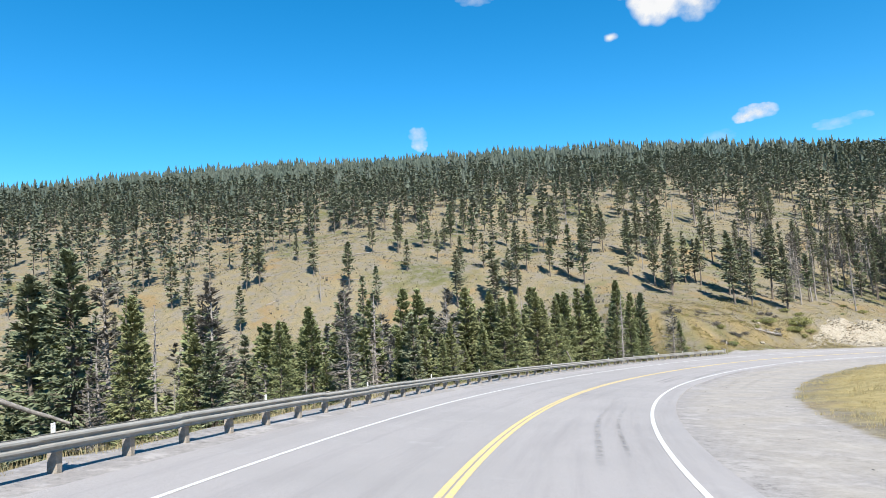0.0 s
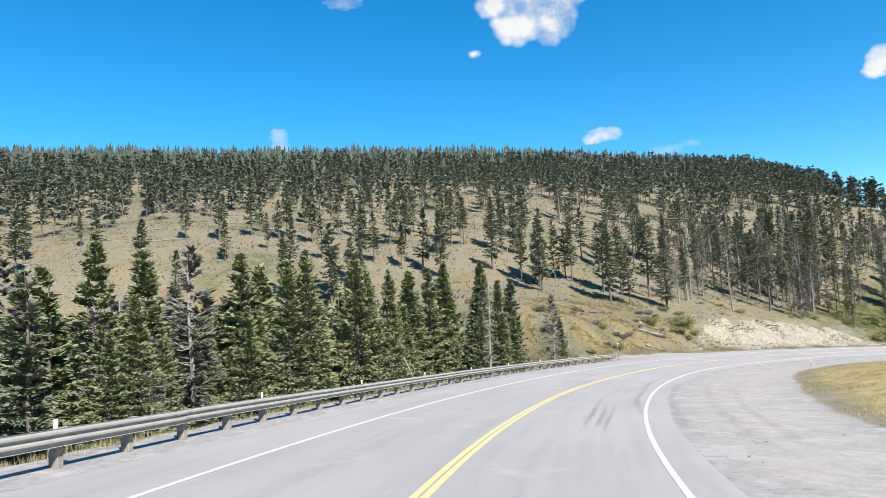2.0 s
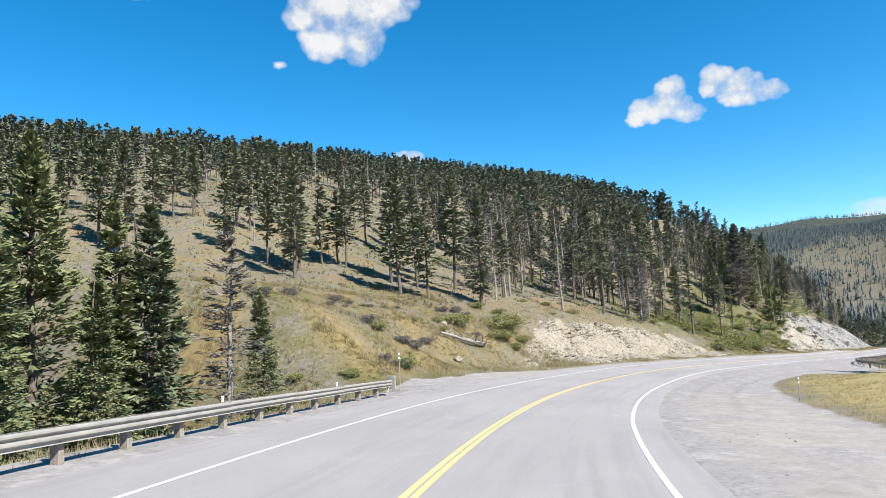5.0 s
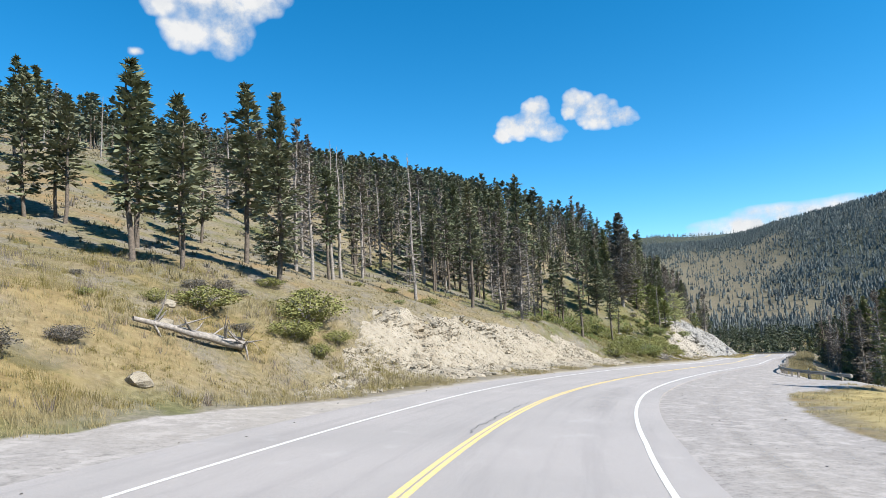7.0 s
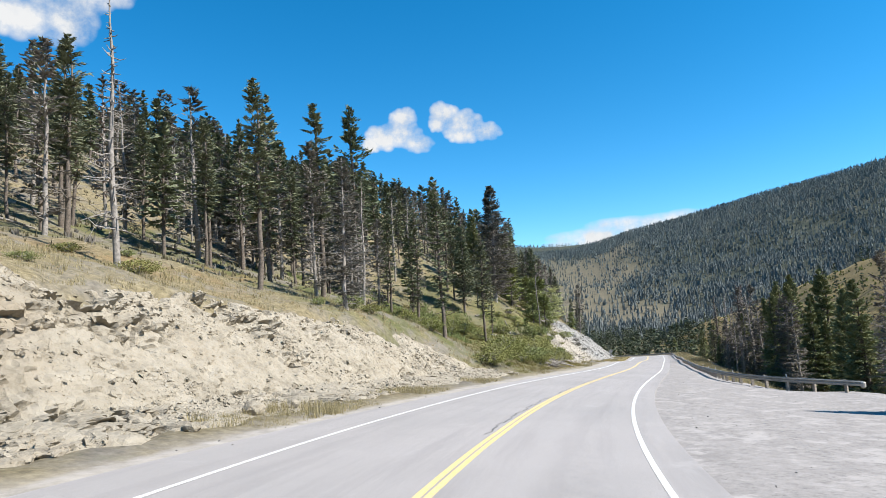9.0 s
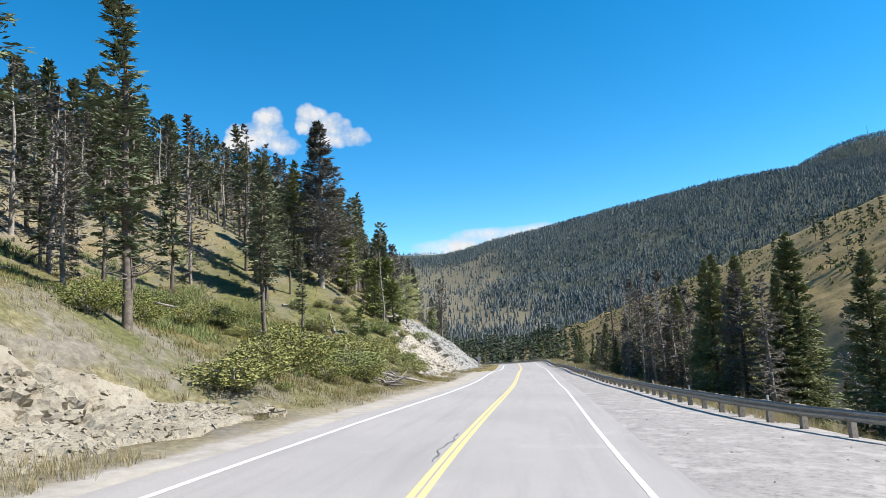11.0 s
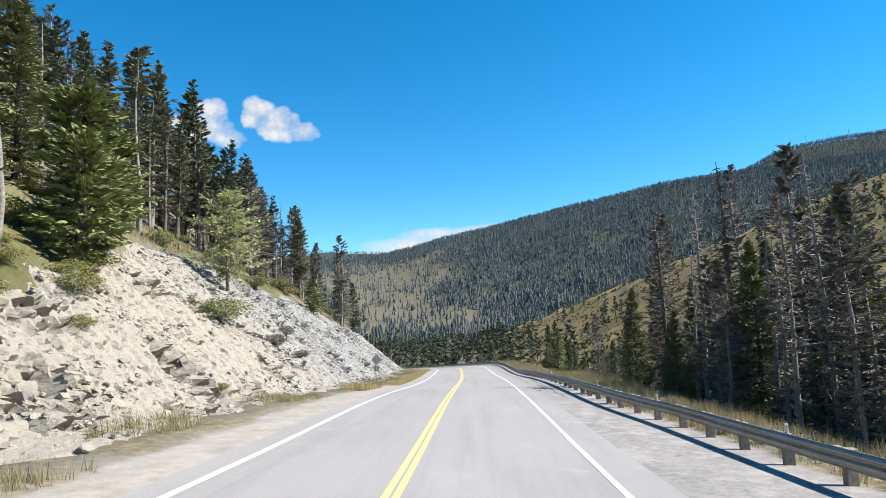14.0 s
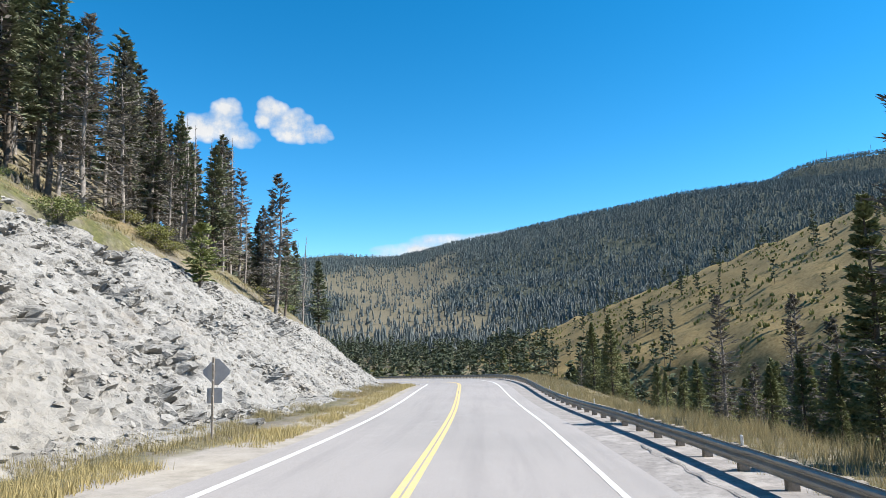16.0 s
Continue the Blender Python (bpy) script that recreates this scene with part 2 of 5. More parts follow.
STEEL = metal_material("galvanised_steel", (0.46, 0.445, 0.41), 0.6)
POST = bark_material("weathered_post", (0.16, 0.14, 0.12), (0.36, 0.32, 0.27))

TAR_AND_SHADE = paint_material("tar_and_shade", (0.035, 0.034, 0.033))
SIGN_BACK = metal_material("sign_aluminium", (0.48, 0.48, 0.50), 0.5)
REFLECT = paint_material("white_plastic", (0.85, 0.85, 0.83))


def cloud_material():
    m = bpy.data.materials.new("cloud")
    m.use_nodes = True
    n, l = m.node_tree.nodes, m.node_tree.links
    n.remove(n["Principled BSDF"])
    att = n.new("ShaderNodeAttribute")
    att.attribute_name = "puff"
    co = coords(n)
    wisp = noise_node(n, l, 0.006, 9, 0.62, co)
    spread = n.new("ShaderNodeMath")
    spread.operation = "MULTIPLY_ADD"
    l.new(wisp, spread.inputs[0])
    spread.inputs[1].default_value, spread.inputs[2].default_value = 2.4, -0.5
    add = n.new("ShaderNodeMath")
    add.operation = "MULTIPLY"
    l.new(spread.outputs[0], add.inputs[0])
    l.new(att.outputs["Fac"], add.inputs[1])
    alpha = mask(n, l, add.outputs[0], 0.05, 0.72)
    glow, clear, mixed = n.new("ShaderNodeEmission"), n.new("ShaderNodeBsdfTransparent"), n.new("ShaderNodeMixShader")
    l.new(ramp_node(n, l, noise_node(n, l, 0.004, 5, 0.6, co), [(0.3, (0.74, 0.79, 0.85)), (0.6, (0.95, 0.96, 0.97))]), glow.inputs[0])
    glow.inputs[1].default_value = 0.47
    l.new(alpha, mixed.inputs[0])
    l.new(clear.outputs[0], mixed.inputs[1])
    l.new(glow.outputs[0], mixed.inputs[2])
    l.new(mixed.outputs[0], n["Material Output"].inputs["Surface"])
    return m


CLOUD = cloud_material()

# ---- the road's line ----
# heading in degrees clockwise from +y, height and crossfall in degrees at every 20 m from s = -60
HEADINGS = (-16, -8, -1.62, 5.46, 15.25, 24.73, 32.33, 39.92, 47.97, 56.35, 64.62, 71.1, 74.53, 74.53, 73.65, 73.75, 73.71, 71.85, 72.27, 65.27, 57.27, 49.27, 41.27, 33.27, 25.27)
HEIGHTS = (6.3, 4.2, 2.08, -0.01, -2.01, -3.94, -5.82, -7.51, -9.06, -10.62, -12.0, -13.45, -14.83, -16.29, -17.79, -18.79, -20.24, -21.76, -22.66, -24.21, -26.01, -27.61, -29.21, -30.81, -32.41)
BANKS = (3.4, 3.4, 3.4, 3.48, 3.32, 2.9, 2.95, 3.0, 2.8, 3.0, 3.4, 3.4, 3.1, 3.3, 3.2, 2.84, -0.5, 1.95, -0.26, -3, -3, -3, -3, -3, -3)
EYE = 2.15
STEP = 0.5
knots = np.arange(len(HEADINGS)) * 20.0 - 60
S = np.arange(-60, knots[-1] + 0.01, STEP)


def smooth_curve(values, width=41):
    v = np.interp(S, knots, values)
    return np.convolve(np.pad(v, width // 2, mode="reflect", reflect_type="odd"), np.ones(width) / width, mode="valid")


HD = np.radians(smooth_curve(HEADINGS))
i0 = int(round(60 / STEP))
RX = np.cumsum(np.sin(HD)) * STEP
RY = np.cumsum(np.cos(HD)) * STEP
RX, RY = RX - RX[i0], RY - RY[i0]
RZ = smooth_curve(HEIGHTS) - EYE
TB = np.tan(np.radians(smooth_curve(BANKS)))


def table(s, pairs):
    """A value that runs smoothly along the road between (s, value) pairs."""
    return np.interp(s, [p[0] for p in pairs], [p[1] for p in pairs])


def on_road(s, u, lift=0.0):
    """World points at s metres along the road and u metres to the right of the driven line."""
    s, u = np.asarray(s, float), np.asarray(u, float)
    h = np.interp(s, S, HD)
    x = np.interp(s, S, RX) + u * np.cos(h)
    y = np.interp(s, S, RY) - u * np.sin(h)
    z = np.interp(s, S, RZ) - u * np.interp(s, S, TB) + lift
    return np.stack(np.broadcast_arrays(x, y, z), -1)


def road_coords(x, y):
    """s and u of the road's nearest place, for arrays of points."""
    k = np.arange(0, len(S), 4)
    best, where = np.full(x.shape, 1e18), np.zeros(x.shape, int)
    for i in k:
        d = (x - RX[i]) ** 2 + (y - RY[i]) ** 2
        near = d < best
        best[near], where[near] = d[near], i
    h = HD[where]
    dx, dy = x - RX[where], y - RY[where]
    return S[where] + dx * np.sin(h) + dy * np.cos(h), dx * np.cos(h) - dy * np.sin(h)


def centre_u(s):
    return table(s, ((-60, -1.58), (30, -1.6), (60, -1.83), (110, -2.0), (131, -1.98), (150, -1.68), (205, -1.45), (252, -1.45)))


def left_u(s):
    return table(s, ((-60, -5.8), (35, -5.75), (60, -6.0), (100, -6.1), (150, -5.8), (172, -5.6), (200, -4.85), (252, -4.65)))


def right_u(s):
    return table(s, ((-60, 2.5), (20, 2.46), (60, 2.4), (95, 2.0), (120, 2.25), (140, 1.9), (170, 2.02), (205, 2.2), (260, 2.05)))


# ---- the lie of the land ----
def smoothstep(a, b, x):
    t = np.clip((x - a) / (b - a), 0, 1)
    return t * t * (3 - 2 * t)


def wave_noise(x, y, scale, seed):
    """Smooth bumps of about that size, between -1 and 1."""
    rng = np.random.RandomState(seed)
    out = np.zeros(np.shape(x))
    for k in range(9):
        a, p, q = rng.uniform(0, 2 * np.pi), rng.uniform(0, 2 * np.pi), rng.uniform(0.6, 1.7)
        out = out + np.sin((x * np.cos(a) + y * np.sin(a)) * 2 * np.pi * q / scale + p)
    return out / 4.5


def north_hill(x, y):
    d = y - 148 + 4 * wave_noise(x, y, 90, 3)
    dp = np.clip(d, 0, 2000)
    dip = 0.1 * np.clip(x - 60, 0, 250) * np.exp(-dp / 120) + 0.2 * np.clip(x - 250, 0, 400) * np.exp(-dp / 200)
    up = -1.4 - dip + np.where(d > 0, 0.285 * dp + 4.5 * (1 - np.exp(-dp / 15)), 0.55 * d)
    off = (x - 176) * 0.63 - (y - 139) * 0.777
    up = up - 1.1 * np.clip(off + 16, 0, 400) * smoothstep(205, 270, x)
    cap = np.interp(x, (-700, -500, -355, -290, -180, -85, 20, 75, 160, 222, 310, 365, 450, 600, 900), (20, 70, 110, 131, 144, 135, 130, 138, 136, 130, 110, 88, 54, -10, -60))
    k = 4.0
    return -k * np.log(np.exp(-np.clip(up, -100, 400) / k) + np.exp(-np.clip(cap, -100, 400) / k))


def east_spur(x, y):
    ax, ay = x - 566, y - 230
    along = ax * -0.585 + ay * -0.81
    off = ax * -0.81 + ay * 0.585
    crest = -31 + 0.263 * along
    return np.minimum(crest, 150) - np.where(off > 0, 0.42, 0.5) * np.abs(off) - 0.8 * np.clip(-along, 0, 500)


SKY_AZ = (-180, -150, -90, -60, 40, 52, 59, 65, 68, 71, 75, 82, 88, 91, 96, 99, 107, 125, 150, 180)
SKY_EL = (7, 7, 8, 6, 5, 5.0, 5.1, 5.1, 5.6, 6.35, 7.0, 8.25, 9.1, 9.55, 9.8, 9.8, 9.7, 9.5, 9, 7)
BACK_AZ = (40, 50, 56, 60, 66, 70, 76, 90, 95, 97.5, 99.5, 101.5, 104, 109, 120, 140)
BACK_EL = (4, 4.6, 5.5, 5.95, 5.75, 5.6, 5.5, 7.0, 9.1, 10.3, 11.1, 11.6, 11.75, 11.6, 10.5, 7)


def far_range(x, y):
    """The wooded range beyond the valley, and the higher tops behind it."""
    dx, dy = x - 176, y - 139
    dist, az = np.hypot(dx, dy), np.degrees(np.arctan2(dx, dy))
    e = np.interp(az, SKY_AZ, SKY_EL)
    rise = smoothstep(380, 1600, dist) ** 1.05
    rough = 9 * wave_noise(x, y, 420, 7) + 5 * wave_noise(x, y, 150, 8)
    front = -46 + (np.tan(np.radians(e)) * 1620 + 27) * rise + rough * smoothstep(450, 850, dist) * (1 - smoothstep(850, 1250, dist))
    top = np.tan(np.radians(np.interp(az, BACK_AZ, BACK_EL))) * 2950 - 19
    back = -46 + (top + 46 + 5 * wave_noise(x, y, 500, 9)) * smoothstep(1750, 2950, dist)
    return np.where(dist > 1600, np.maximum(front - 0.12 * np.clip(dist - 1620, 0, 1e9), back), front)


def bank_left(s, e):
    """Height over the road of the bank on the outer side, e metres from the driven line."""
    w_b = smoothstep(100, 112, s)
    gully = -np.interp(e, (9.8, 12, 22, 60), (0, 0.8, 7.0, 9.0))
    slope = np.interp(e, (12.0, 14, 20, 32, 60), (0, 0.9, 4.6, 8.6, 18.0))
    low = table(s, ((112, 12.0), (122, 11.0), (130, 8.8), (150, 7.8), (170, 7.5), (205, 6.8), (252, 7.2), (400, 7.2)))
    out = np.clip(e - low, 0, None)
    cut1 = np.interp(out, (0, 4.2, 8.6, 12, 30, 60), (0, 0.5, 4.6, 5.9, 12.0, 22.0))
    verge = np.interp(out, (0, 2, 12, 18, 30, 60), (0, 0.4, 4.6, 6.2, 10.5, 23.0))
    cut2 = np.interp(out, (0, 2.5, 8, 15, 30, 60), (0, 0.3, 5.0, 10.5, 19.0, 33.0))
    cut2 = cut2 * table(s, ((285, 1.0), (305, 0.97), (325, 0.9), (345, 0.6), (370, 0.3)))
    w_c, w_d, w_e = smoothstep(132, 144, s), smoothstep(178, 192, s), smoothstep(212, 232, s)
    h = slope + (cut1 - slope) * w_c
    h = h + (verge - h) * w_d
    h = h + (cut2 - h) * w_e
    return gully + (h - gully) * w_b


def bank_right(s, u):
    mound = np.interp(u, (9, 12, 22, 32, 60), (0, 0.35, 1.7, 1.2, -6.0))
    lot = np.interp(u, (14, 18, 30, 60), (0, -0.3, -4.0, -14.0))
    valley = np.interp(u, (7.4, 9.0, 14, 30, 60), (0, -0.1, -1.9, -9.0, -19.0))
    h = mound + (lot - mound) * smoothstep(128, 150, s)
    return h + (valley - h) * smoothstep(172, 196, s)


def terrain(x, y):
    x, y = np.asarray(x, float), np.asarray(y, float)
    s, u = road_coords(x, y)
    base = np.interp(s, S, RZ)
    bank = np.clip(u, -12, 12) * np.interp(s, S, TB)
    left, right = bank_left(s, -u), bank_right(s, u)
    rough = (0.25 * wave_noise(x, y, 9, 1) + 0.12 * wave_noise(x, y, 3.5, 2)) * smoothstep(9.5, 16, np.abs(u))
    near = base - bank + np.where(u < 0, left, right) + rough
    k = 5.0
    parts = [north_hill(x, y), east_spur(x, y), far_range(x, y), np.full(x.shape, -48.0)]
    far = k * np.log(sum(np.exp(np.clip(p, -80, 1500) / k) for p in parts)) + 0.8 * wave_noise(x, y, 30, 4) + 0.3 * wave_noise(x, y, 11, 5)
    w = np.where(u < 0, smoothstep(26, 70, -u), smoothstep(40, 80, u))
    return near + (far - near) * w, s, u


def grid_axis(lo, hi, step, reach):
    mid = np.arange(lo, hi + 0.01, step)
    out = [step]
    while sum(out) < reach:
        out.append(out[-1] * 1.07)
    tail = np.cumsum(out)
    return np.concatenate([lo - tail[::-1], mid, hi + tail])


def mesh_object(name, verts, faces, mat, smooth=True, parent=None):
    me = bpy.data.meshes.new(name)
    verts = np.asarray(verts, np.float32).reshape(-1, 3)
    faces = np.asarray(faces, np.int32)
    me.vertices.add(len(verts))
    me.vertices.foreach_set("co", verts.ravel())
    nf, k = faces.shape
    me.loops.add(nf * k)
    me.loops.foreach_set("vertex_index", faces.ravel())
    me.polygons.add(nf)
    me.polygons.foreach_set("loop_start", np.arange(nf, dtype=np.int32) * k)
    me.polygons.foreach_set("use_smooth", np.full(nf, smooth))
    me.update(calc_edges=True)
    me.validate()
    me.materials.append(mat)
    ob = new(name, me)
    if parent:
        ob.parent = parent
    return ob


def sheet_faces(nx, ny):
    i = (np.arange(ny - 1)[:, None] * nx + np.arange(nx - 1)[None, :]).ravel()
    return np.stack([i, i + 1, i + nx + 1, i + nx], 1)


gx, gy = grid_axis(-50, 330, 1.2, 4200), grid_axis(-40, 230, 1.2, 4200)
GX, GY = np.meshgrid(gx, gy)
GZ, GS, GU = terrain(GX, GY)
paved_left = left_u(GS) - table(GS, ((-60, 2.0), (135, 2.0), (165, 1.2), (195, 0.7), (480, 0.7)))
under = smoothstep(0.0, 1.1, GU - paved_left) * (1 - smoothstep(2.2, 3.2, GU)) * (np.abs(GU) < 20)
brink = smoothstep(-1.3, -0.2, GU - paved_left) * (1 - smoothstep(3.4, 5.0, GU)) * (np.abs(GU) < 20)
low_left = table(GS, ((112, 12.0), (122, 11.0), (130, 8.8), (150, 7.8), (170, 7.5), (205, 6.8), (252, 7.2), (400, 7.2)))


def cut_reach(s):
    """How far up the bank the bare rock goes, in metres from the bank's foot."""
    return np.maximum(table(s, ((122, 0), (127, 3.2), (133, 5.2), (138, 7.6), (145, 9.8), (165, 9.2), (178, 7), (188, 0.5), (190, 0))), table(s, ((212, 0), (217, 4), (223, 6), (229, 7.5), (236, 9.5), (243, 12), (250, 15), (264, 15.5), (280, 13.5), (300, 11), (345, 6), (350, 0))))


beyond = -GU - low_left
rocky = smoothstep(1.3, 2.5, beyond) * (1 - smoothstep(-1.6, -0.4, beyond - cut_reach(GS))) * (GU < 0)
GZ = GZ - 0.09 * under - 0.025 * brink - 1.1 * rocky
ground = mesh_object("ground", np.stack([GX, GY, GZ], -1), sheet_faces(len(gx), len(gy)), GROUND)
tagged(ground, "dry grass hillsides, gravel shoulders and wooded mountain slopes", "ground", kind="structure")
lot_edge = table(GS, ((-60, 8.8), (28, 8.6), (50, 9.4), (78, 10.4), (100, 9.4), (130, 8.7), (150, 9.6), (160, 13), (168, 17), (180, 14), (192, 8.2), (215, 6.8), (240, 5.4), (480, 5.0)))
lot_left = table(GS, ((-60, 9.6), (98, 10.2), (104, 12.2), (112, 12.2), (122, 11.1), (128, 8.8), (150, 7.8), (170, 7.5), (205, 6.7), (252, 7.1), (480, 7.1)))
gravel = np.where(GU > 0, 1 - smoothstep(-1.5, 1.5, GU - lot_edge), 1 - smoothstep(-0.8, 0.8, -GU - lot_left)) * (np.abs(GU) < 25)
far_d, far_az = np.hypot(GX - 176, GY - 139), np.degrees(np.arctan2(GX - 176, GY - 139))


def open_slope(x, y):
    """1 where the far mountain side is thinly wooded, with ragged edges."""
    d, a = np.hypot(x - 176, y - 139), np.degrees(np.arctan2(x - 176, y - 139))
    ragged = 3.0 * wave_noise(x, y, 260, 41) + 1.5 * wave_noise(x, y, 90, 42)
    return smoothstep(56, 61, a + ragged) * (1 - smoothstep(71, 77, a + ragged + 0.01 * (d - 700))) * smoothstep(480, 640, d) * (1 - smoothstep(1050, 1400, d + 30 * ragged))


clearing = open_slope(GX, GY)
wooded = smoothstep(450, 700, far_d) * (GX > 300) * (1 - 0.85 * clearing) + smoothstep(330, 480, GY) * (GX <= 300)
sandy = gravel * (GU < 0) * smoothstep(108, 135, GS) * np.clip(0.85 + 0.3 * wave_noise(GX, GY, 6, 45), 0, 1)
sandy = np.maximum(sandy, 0.8 * gravel * smoothstep(3.4, 4.6, GU) * (1 - smoothstep(100, 125, GS)) * np.clip(0.6 + 0.5 * wave_noise(GX, GY, 5, 47), 0, 1))
golden = smoothstep(-6, 6, east_spur(GX, GY) - far_range(GX, GY) + 3 * wave_noise(GX, GY, 25, 43)) * smoothstep(250, 300, GX) * (GU > 0)
lot_side = table(GS, ((-60, 8.8), (28, 8.6), (50, 9.4), (78, 10.4), (100, 9.4), (130, 8.7), (150, 9.6), (160, 13), (168, 17), (480, 17)))
meadow = (smoothstep(0.5, 2.5, GU - lot_side + wave_noise(GX, GY, 5, 46)) * (1 - smoothstep(30, 45, GU)) * (1 - smoothstep(160, 172, GS)))
golden = np.maximum(golden, smoothstep(98, 106, GS) * (1 - smoothstep(130, 142, GS)) * smoothstep(11.5, 14, -GU) * (1 - smoothstep(26, 40, -GU)) * np.clip(0.3 + 0.8 * wave_noise(GX, GY, 8, 48), 0, 0.9))
lush = smoothstep(184, 196, GS) * (1 - smoothstep(232, 246, GS)) * smoothstep(8.0, 9.5, -GU) * (1 - smoothstep(24, 40, -GU)) * np.clip(0.75 + 0.6 * wave_noise(GX, GY, 9, 44), 0, 1)
for key, field in (("gravel", gravel), ("wooded", wooded * (1 - golden)), ("golden", golden), ("meadow", meadow), ("lush", lush), ("sandy", sandy), ("bare", clearing * (GX > 300) * (1 - golden))):
    a = ground.data.attributes.new(key, "FLOAT", "POINT")
    a.data.foreach_set("value", field.ravel().astype(np.float32))


def ribbon(name, s, u_list, lift, mat, parent=None, thick=0.0):
    """A strip along the road between the sideways places of u_list, each a number or an array along s."""
    cols = [on_road(s, np.broadcast_to(u, s.shape), lift) for u in u_list]
    if thick:
        lo, hi = cols[0].copy(), cols[-1].copy()
        lo[:, 2] -= thick
        hi[:, 2] -= thick
        cols = [lo] + cols + [hi]
    v = np.stack(cols, 1).reshape(-1, 3)
    ob = mesh_object(name, v, sheet_faces(len(cols), len(s)), mat, not thick, parent)
    wide = [np.broadcast_to(u, s.shape) for u in u_list]
    wide = [wide[0]] + wide + [wide[-1]] if thick else wide
    for key, field in (("along", np.repeat(s, len(cols))), ("across", np.stack(wide, 1).ravel())):
        ob.data.attributes.new(key, "FLOAT", "POINT").data.foreach_set("value", field.astype(np.float32))
    return ob


rs = np.arange(-58, 410, 1.0)
road = ribbon("road", rs, [left_u(rs) - table(rs, ((-60, 2.0), (135, 2.0), (165, 1.2), (195, 0.7), (480, 0.7))), left_u(rs), centre_u(rs), right_u(rs), right_u(rs) + 0.9], 0.0, ASPHALT, None, 0.12)
tagged(road, "sun-bleached grey two-lane asphalt highway curving downhill", "road", kind="structure")
for nm, mid, half, mat, lab in (("edge_line", left_u, table(rs, ((-60, 0.05), (150, 0.055), (200, 0.085), (410, 0.085))), WHITE, "white"), ("edge_line", right_u, 0.062, WHITE, "white")):
    ribbon(nm, rs, [mid(rs) - half, mid(rs) + half], 0.006, mat, road)
for off in (-0.084, 0.084):
    ribbon("centre_line", rs, [centre_u(rs) + off - 0.062, centre_u(rs) + off + 0.062], 0.006, YELLOW, road)

wig = np.arange(-6.2, 3.0, 0.15)
line = on_road(34.2 + 0.05 * np.sin(wig * 2.1) + 0.03 * np.sin(wig * 7), wig, 0.008)
line2 = on_road(34.235 + 0.05 * np.sin(wig * 2.1) + 0.03 * np.sin(wig * 7.7), wig, 0.008)
mesh_object("crack_and_shade_line", np.stack([line, line2], 1).reshape(-1, 3), sheet_faces(2, len(wig)), TAR_AND_SHADE, True, road)
# The last two paint the broken pavement edge together with the rail's shadow.
for s0, s1, u0 in ((120, 131, -0.42), (149, 163, -0.34), (166, 172, -0.3), (176, 181, -0.3), (240, 259, 5.3), (246, 252, 5.05)):
    sv = np.arange(s0, s1, 0.25)
    uv = centre_u(sv) + u0 + 0.05 * np.sin(sv * 1.9) + 0.04 * np.sin(sv * 5.3)
    ribbon("crack_and_shade_line", sv, [uv, uv + 0.035 + 0.02 * np.sin(sv * 3.1)], 0.008, TAR_AND_SHADE, road)
for s0, s1, u0, u1, wide in ((48, 62.5, 0.62, 0.32, 0.16), (48, 58, 1.0, 0.74, 0.14), (47, 58.5, 1.25, 1.12, 0.12), (52, 92, 2.25, 0.7, 0.2), (12, 34, 0.9, 0.6, 0.16), (14, 30, 1.5, 1.3, 0.12), (126, 150, 0.5, 0.45, 0.9), (44, 100, 3.75, 2.6, 0.3), (44, 92, 5.3, 4.8, 0.35), (44, 86, 6.3, 6.6, 0.3), (100, 170, 4.2, 6.5, 0.4), (96, 168, 5.8, 9.0, 0.4)):
    sv = np.arange(s0, s1, 0.5)
    w = (sv - s0) / (s1 - s0)
    uv = u0 + (u1 - u0) * w + 0.05 * np.sin(sv * 0.5)
    high = 0.03 if u0 > 2.6 else 0.005
    half = 0.8 * wide + 0 * w
    mark = ribbon("skid_mark", sv, [uv - half, uv - 0.3 * half, uv + 0.3 * half, uv + half], high, SKID, road)
    fade = np.stack([0 * w, 1 - w ** 2, 1 - w ** 2, 0 * w], 1) * np.minimum(1, 6 * w)[:, None] * (0.5 if wide > 0.25 else 1.0)
    mark.data.attributes.new("fade", "FLOAT", "POINT").data.foreach_set("value", fade.ravel().astype(np.float32))
# ---- builders for the things ----
def tube(points, radii, sides=6):
    pts = np.asarray(points, float)
    out = []
    for k, (p, r) in enumerate(zip(pts, radii)):
        t = pts[min(k + 1, len(pts) - 1)] - pts[max(k - 1, 0)]
        t = t / (np.linalg.norm(t) + 1e-9)
        a = np.cross(t, (0.3, 0.9, 0.1) if abs(t[2]) > 0.5 else (0, 0, 1))
        a /= np.linalg.norm(a)
        b = np.cross(t, a)
        ang = np.arange(sides) * 2 * np.pi / sides
        out.append(p + r * (np.cos(ang)[:, None] * a + np.sin(ang)[:, None] * b))
    v = np.concatenate(out)
    f = []
    for k in range(len(pts) - 1):
        for j in range(sides):
            f.append((k * sides + j, k * sides + (j + 1) % sides, (k + 1) * sides + (j + 1) % sides, (k + 1) * sides + j))
    return v, np.array(f)


def join(pieces):
    vs, fs, n = [], [], 0
    for v, f in pieces:
        vs.append(v)
        fs.append(f + n)
        n += len(v)
    return np.concatenate(vs), np.concatenate(fs)


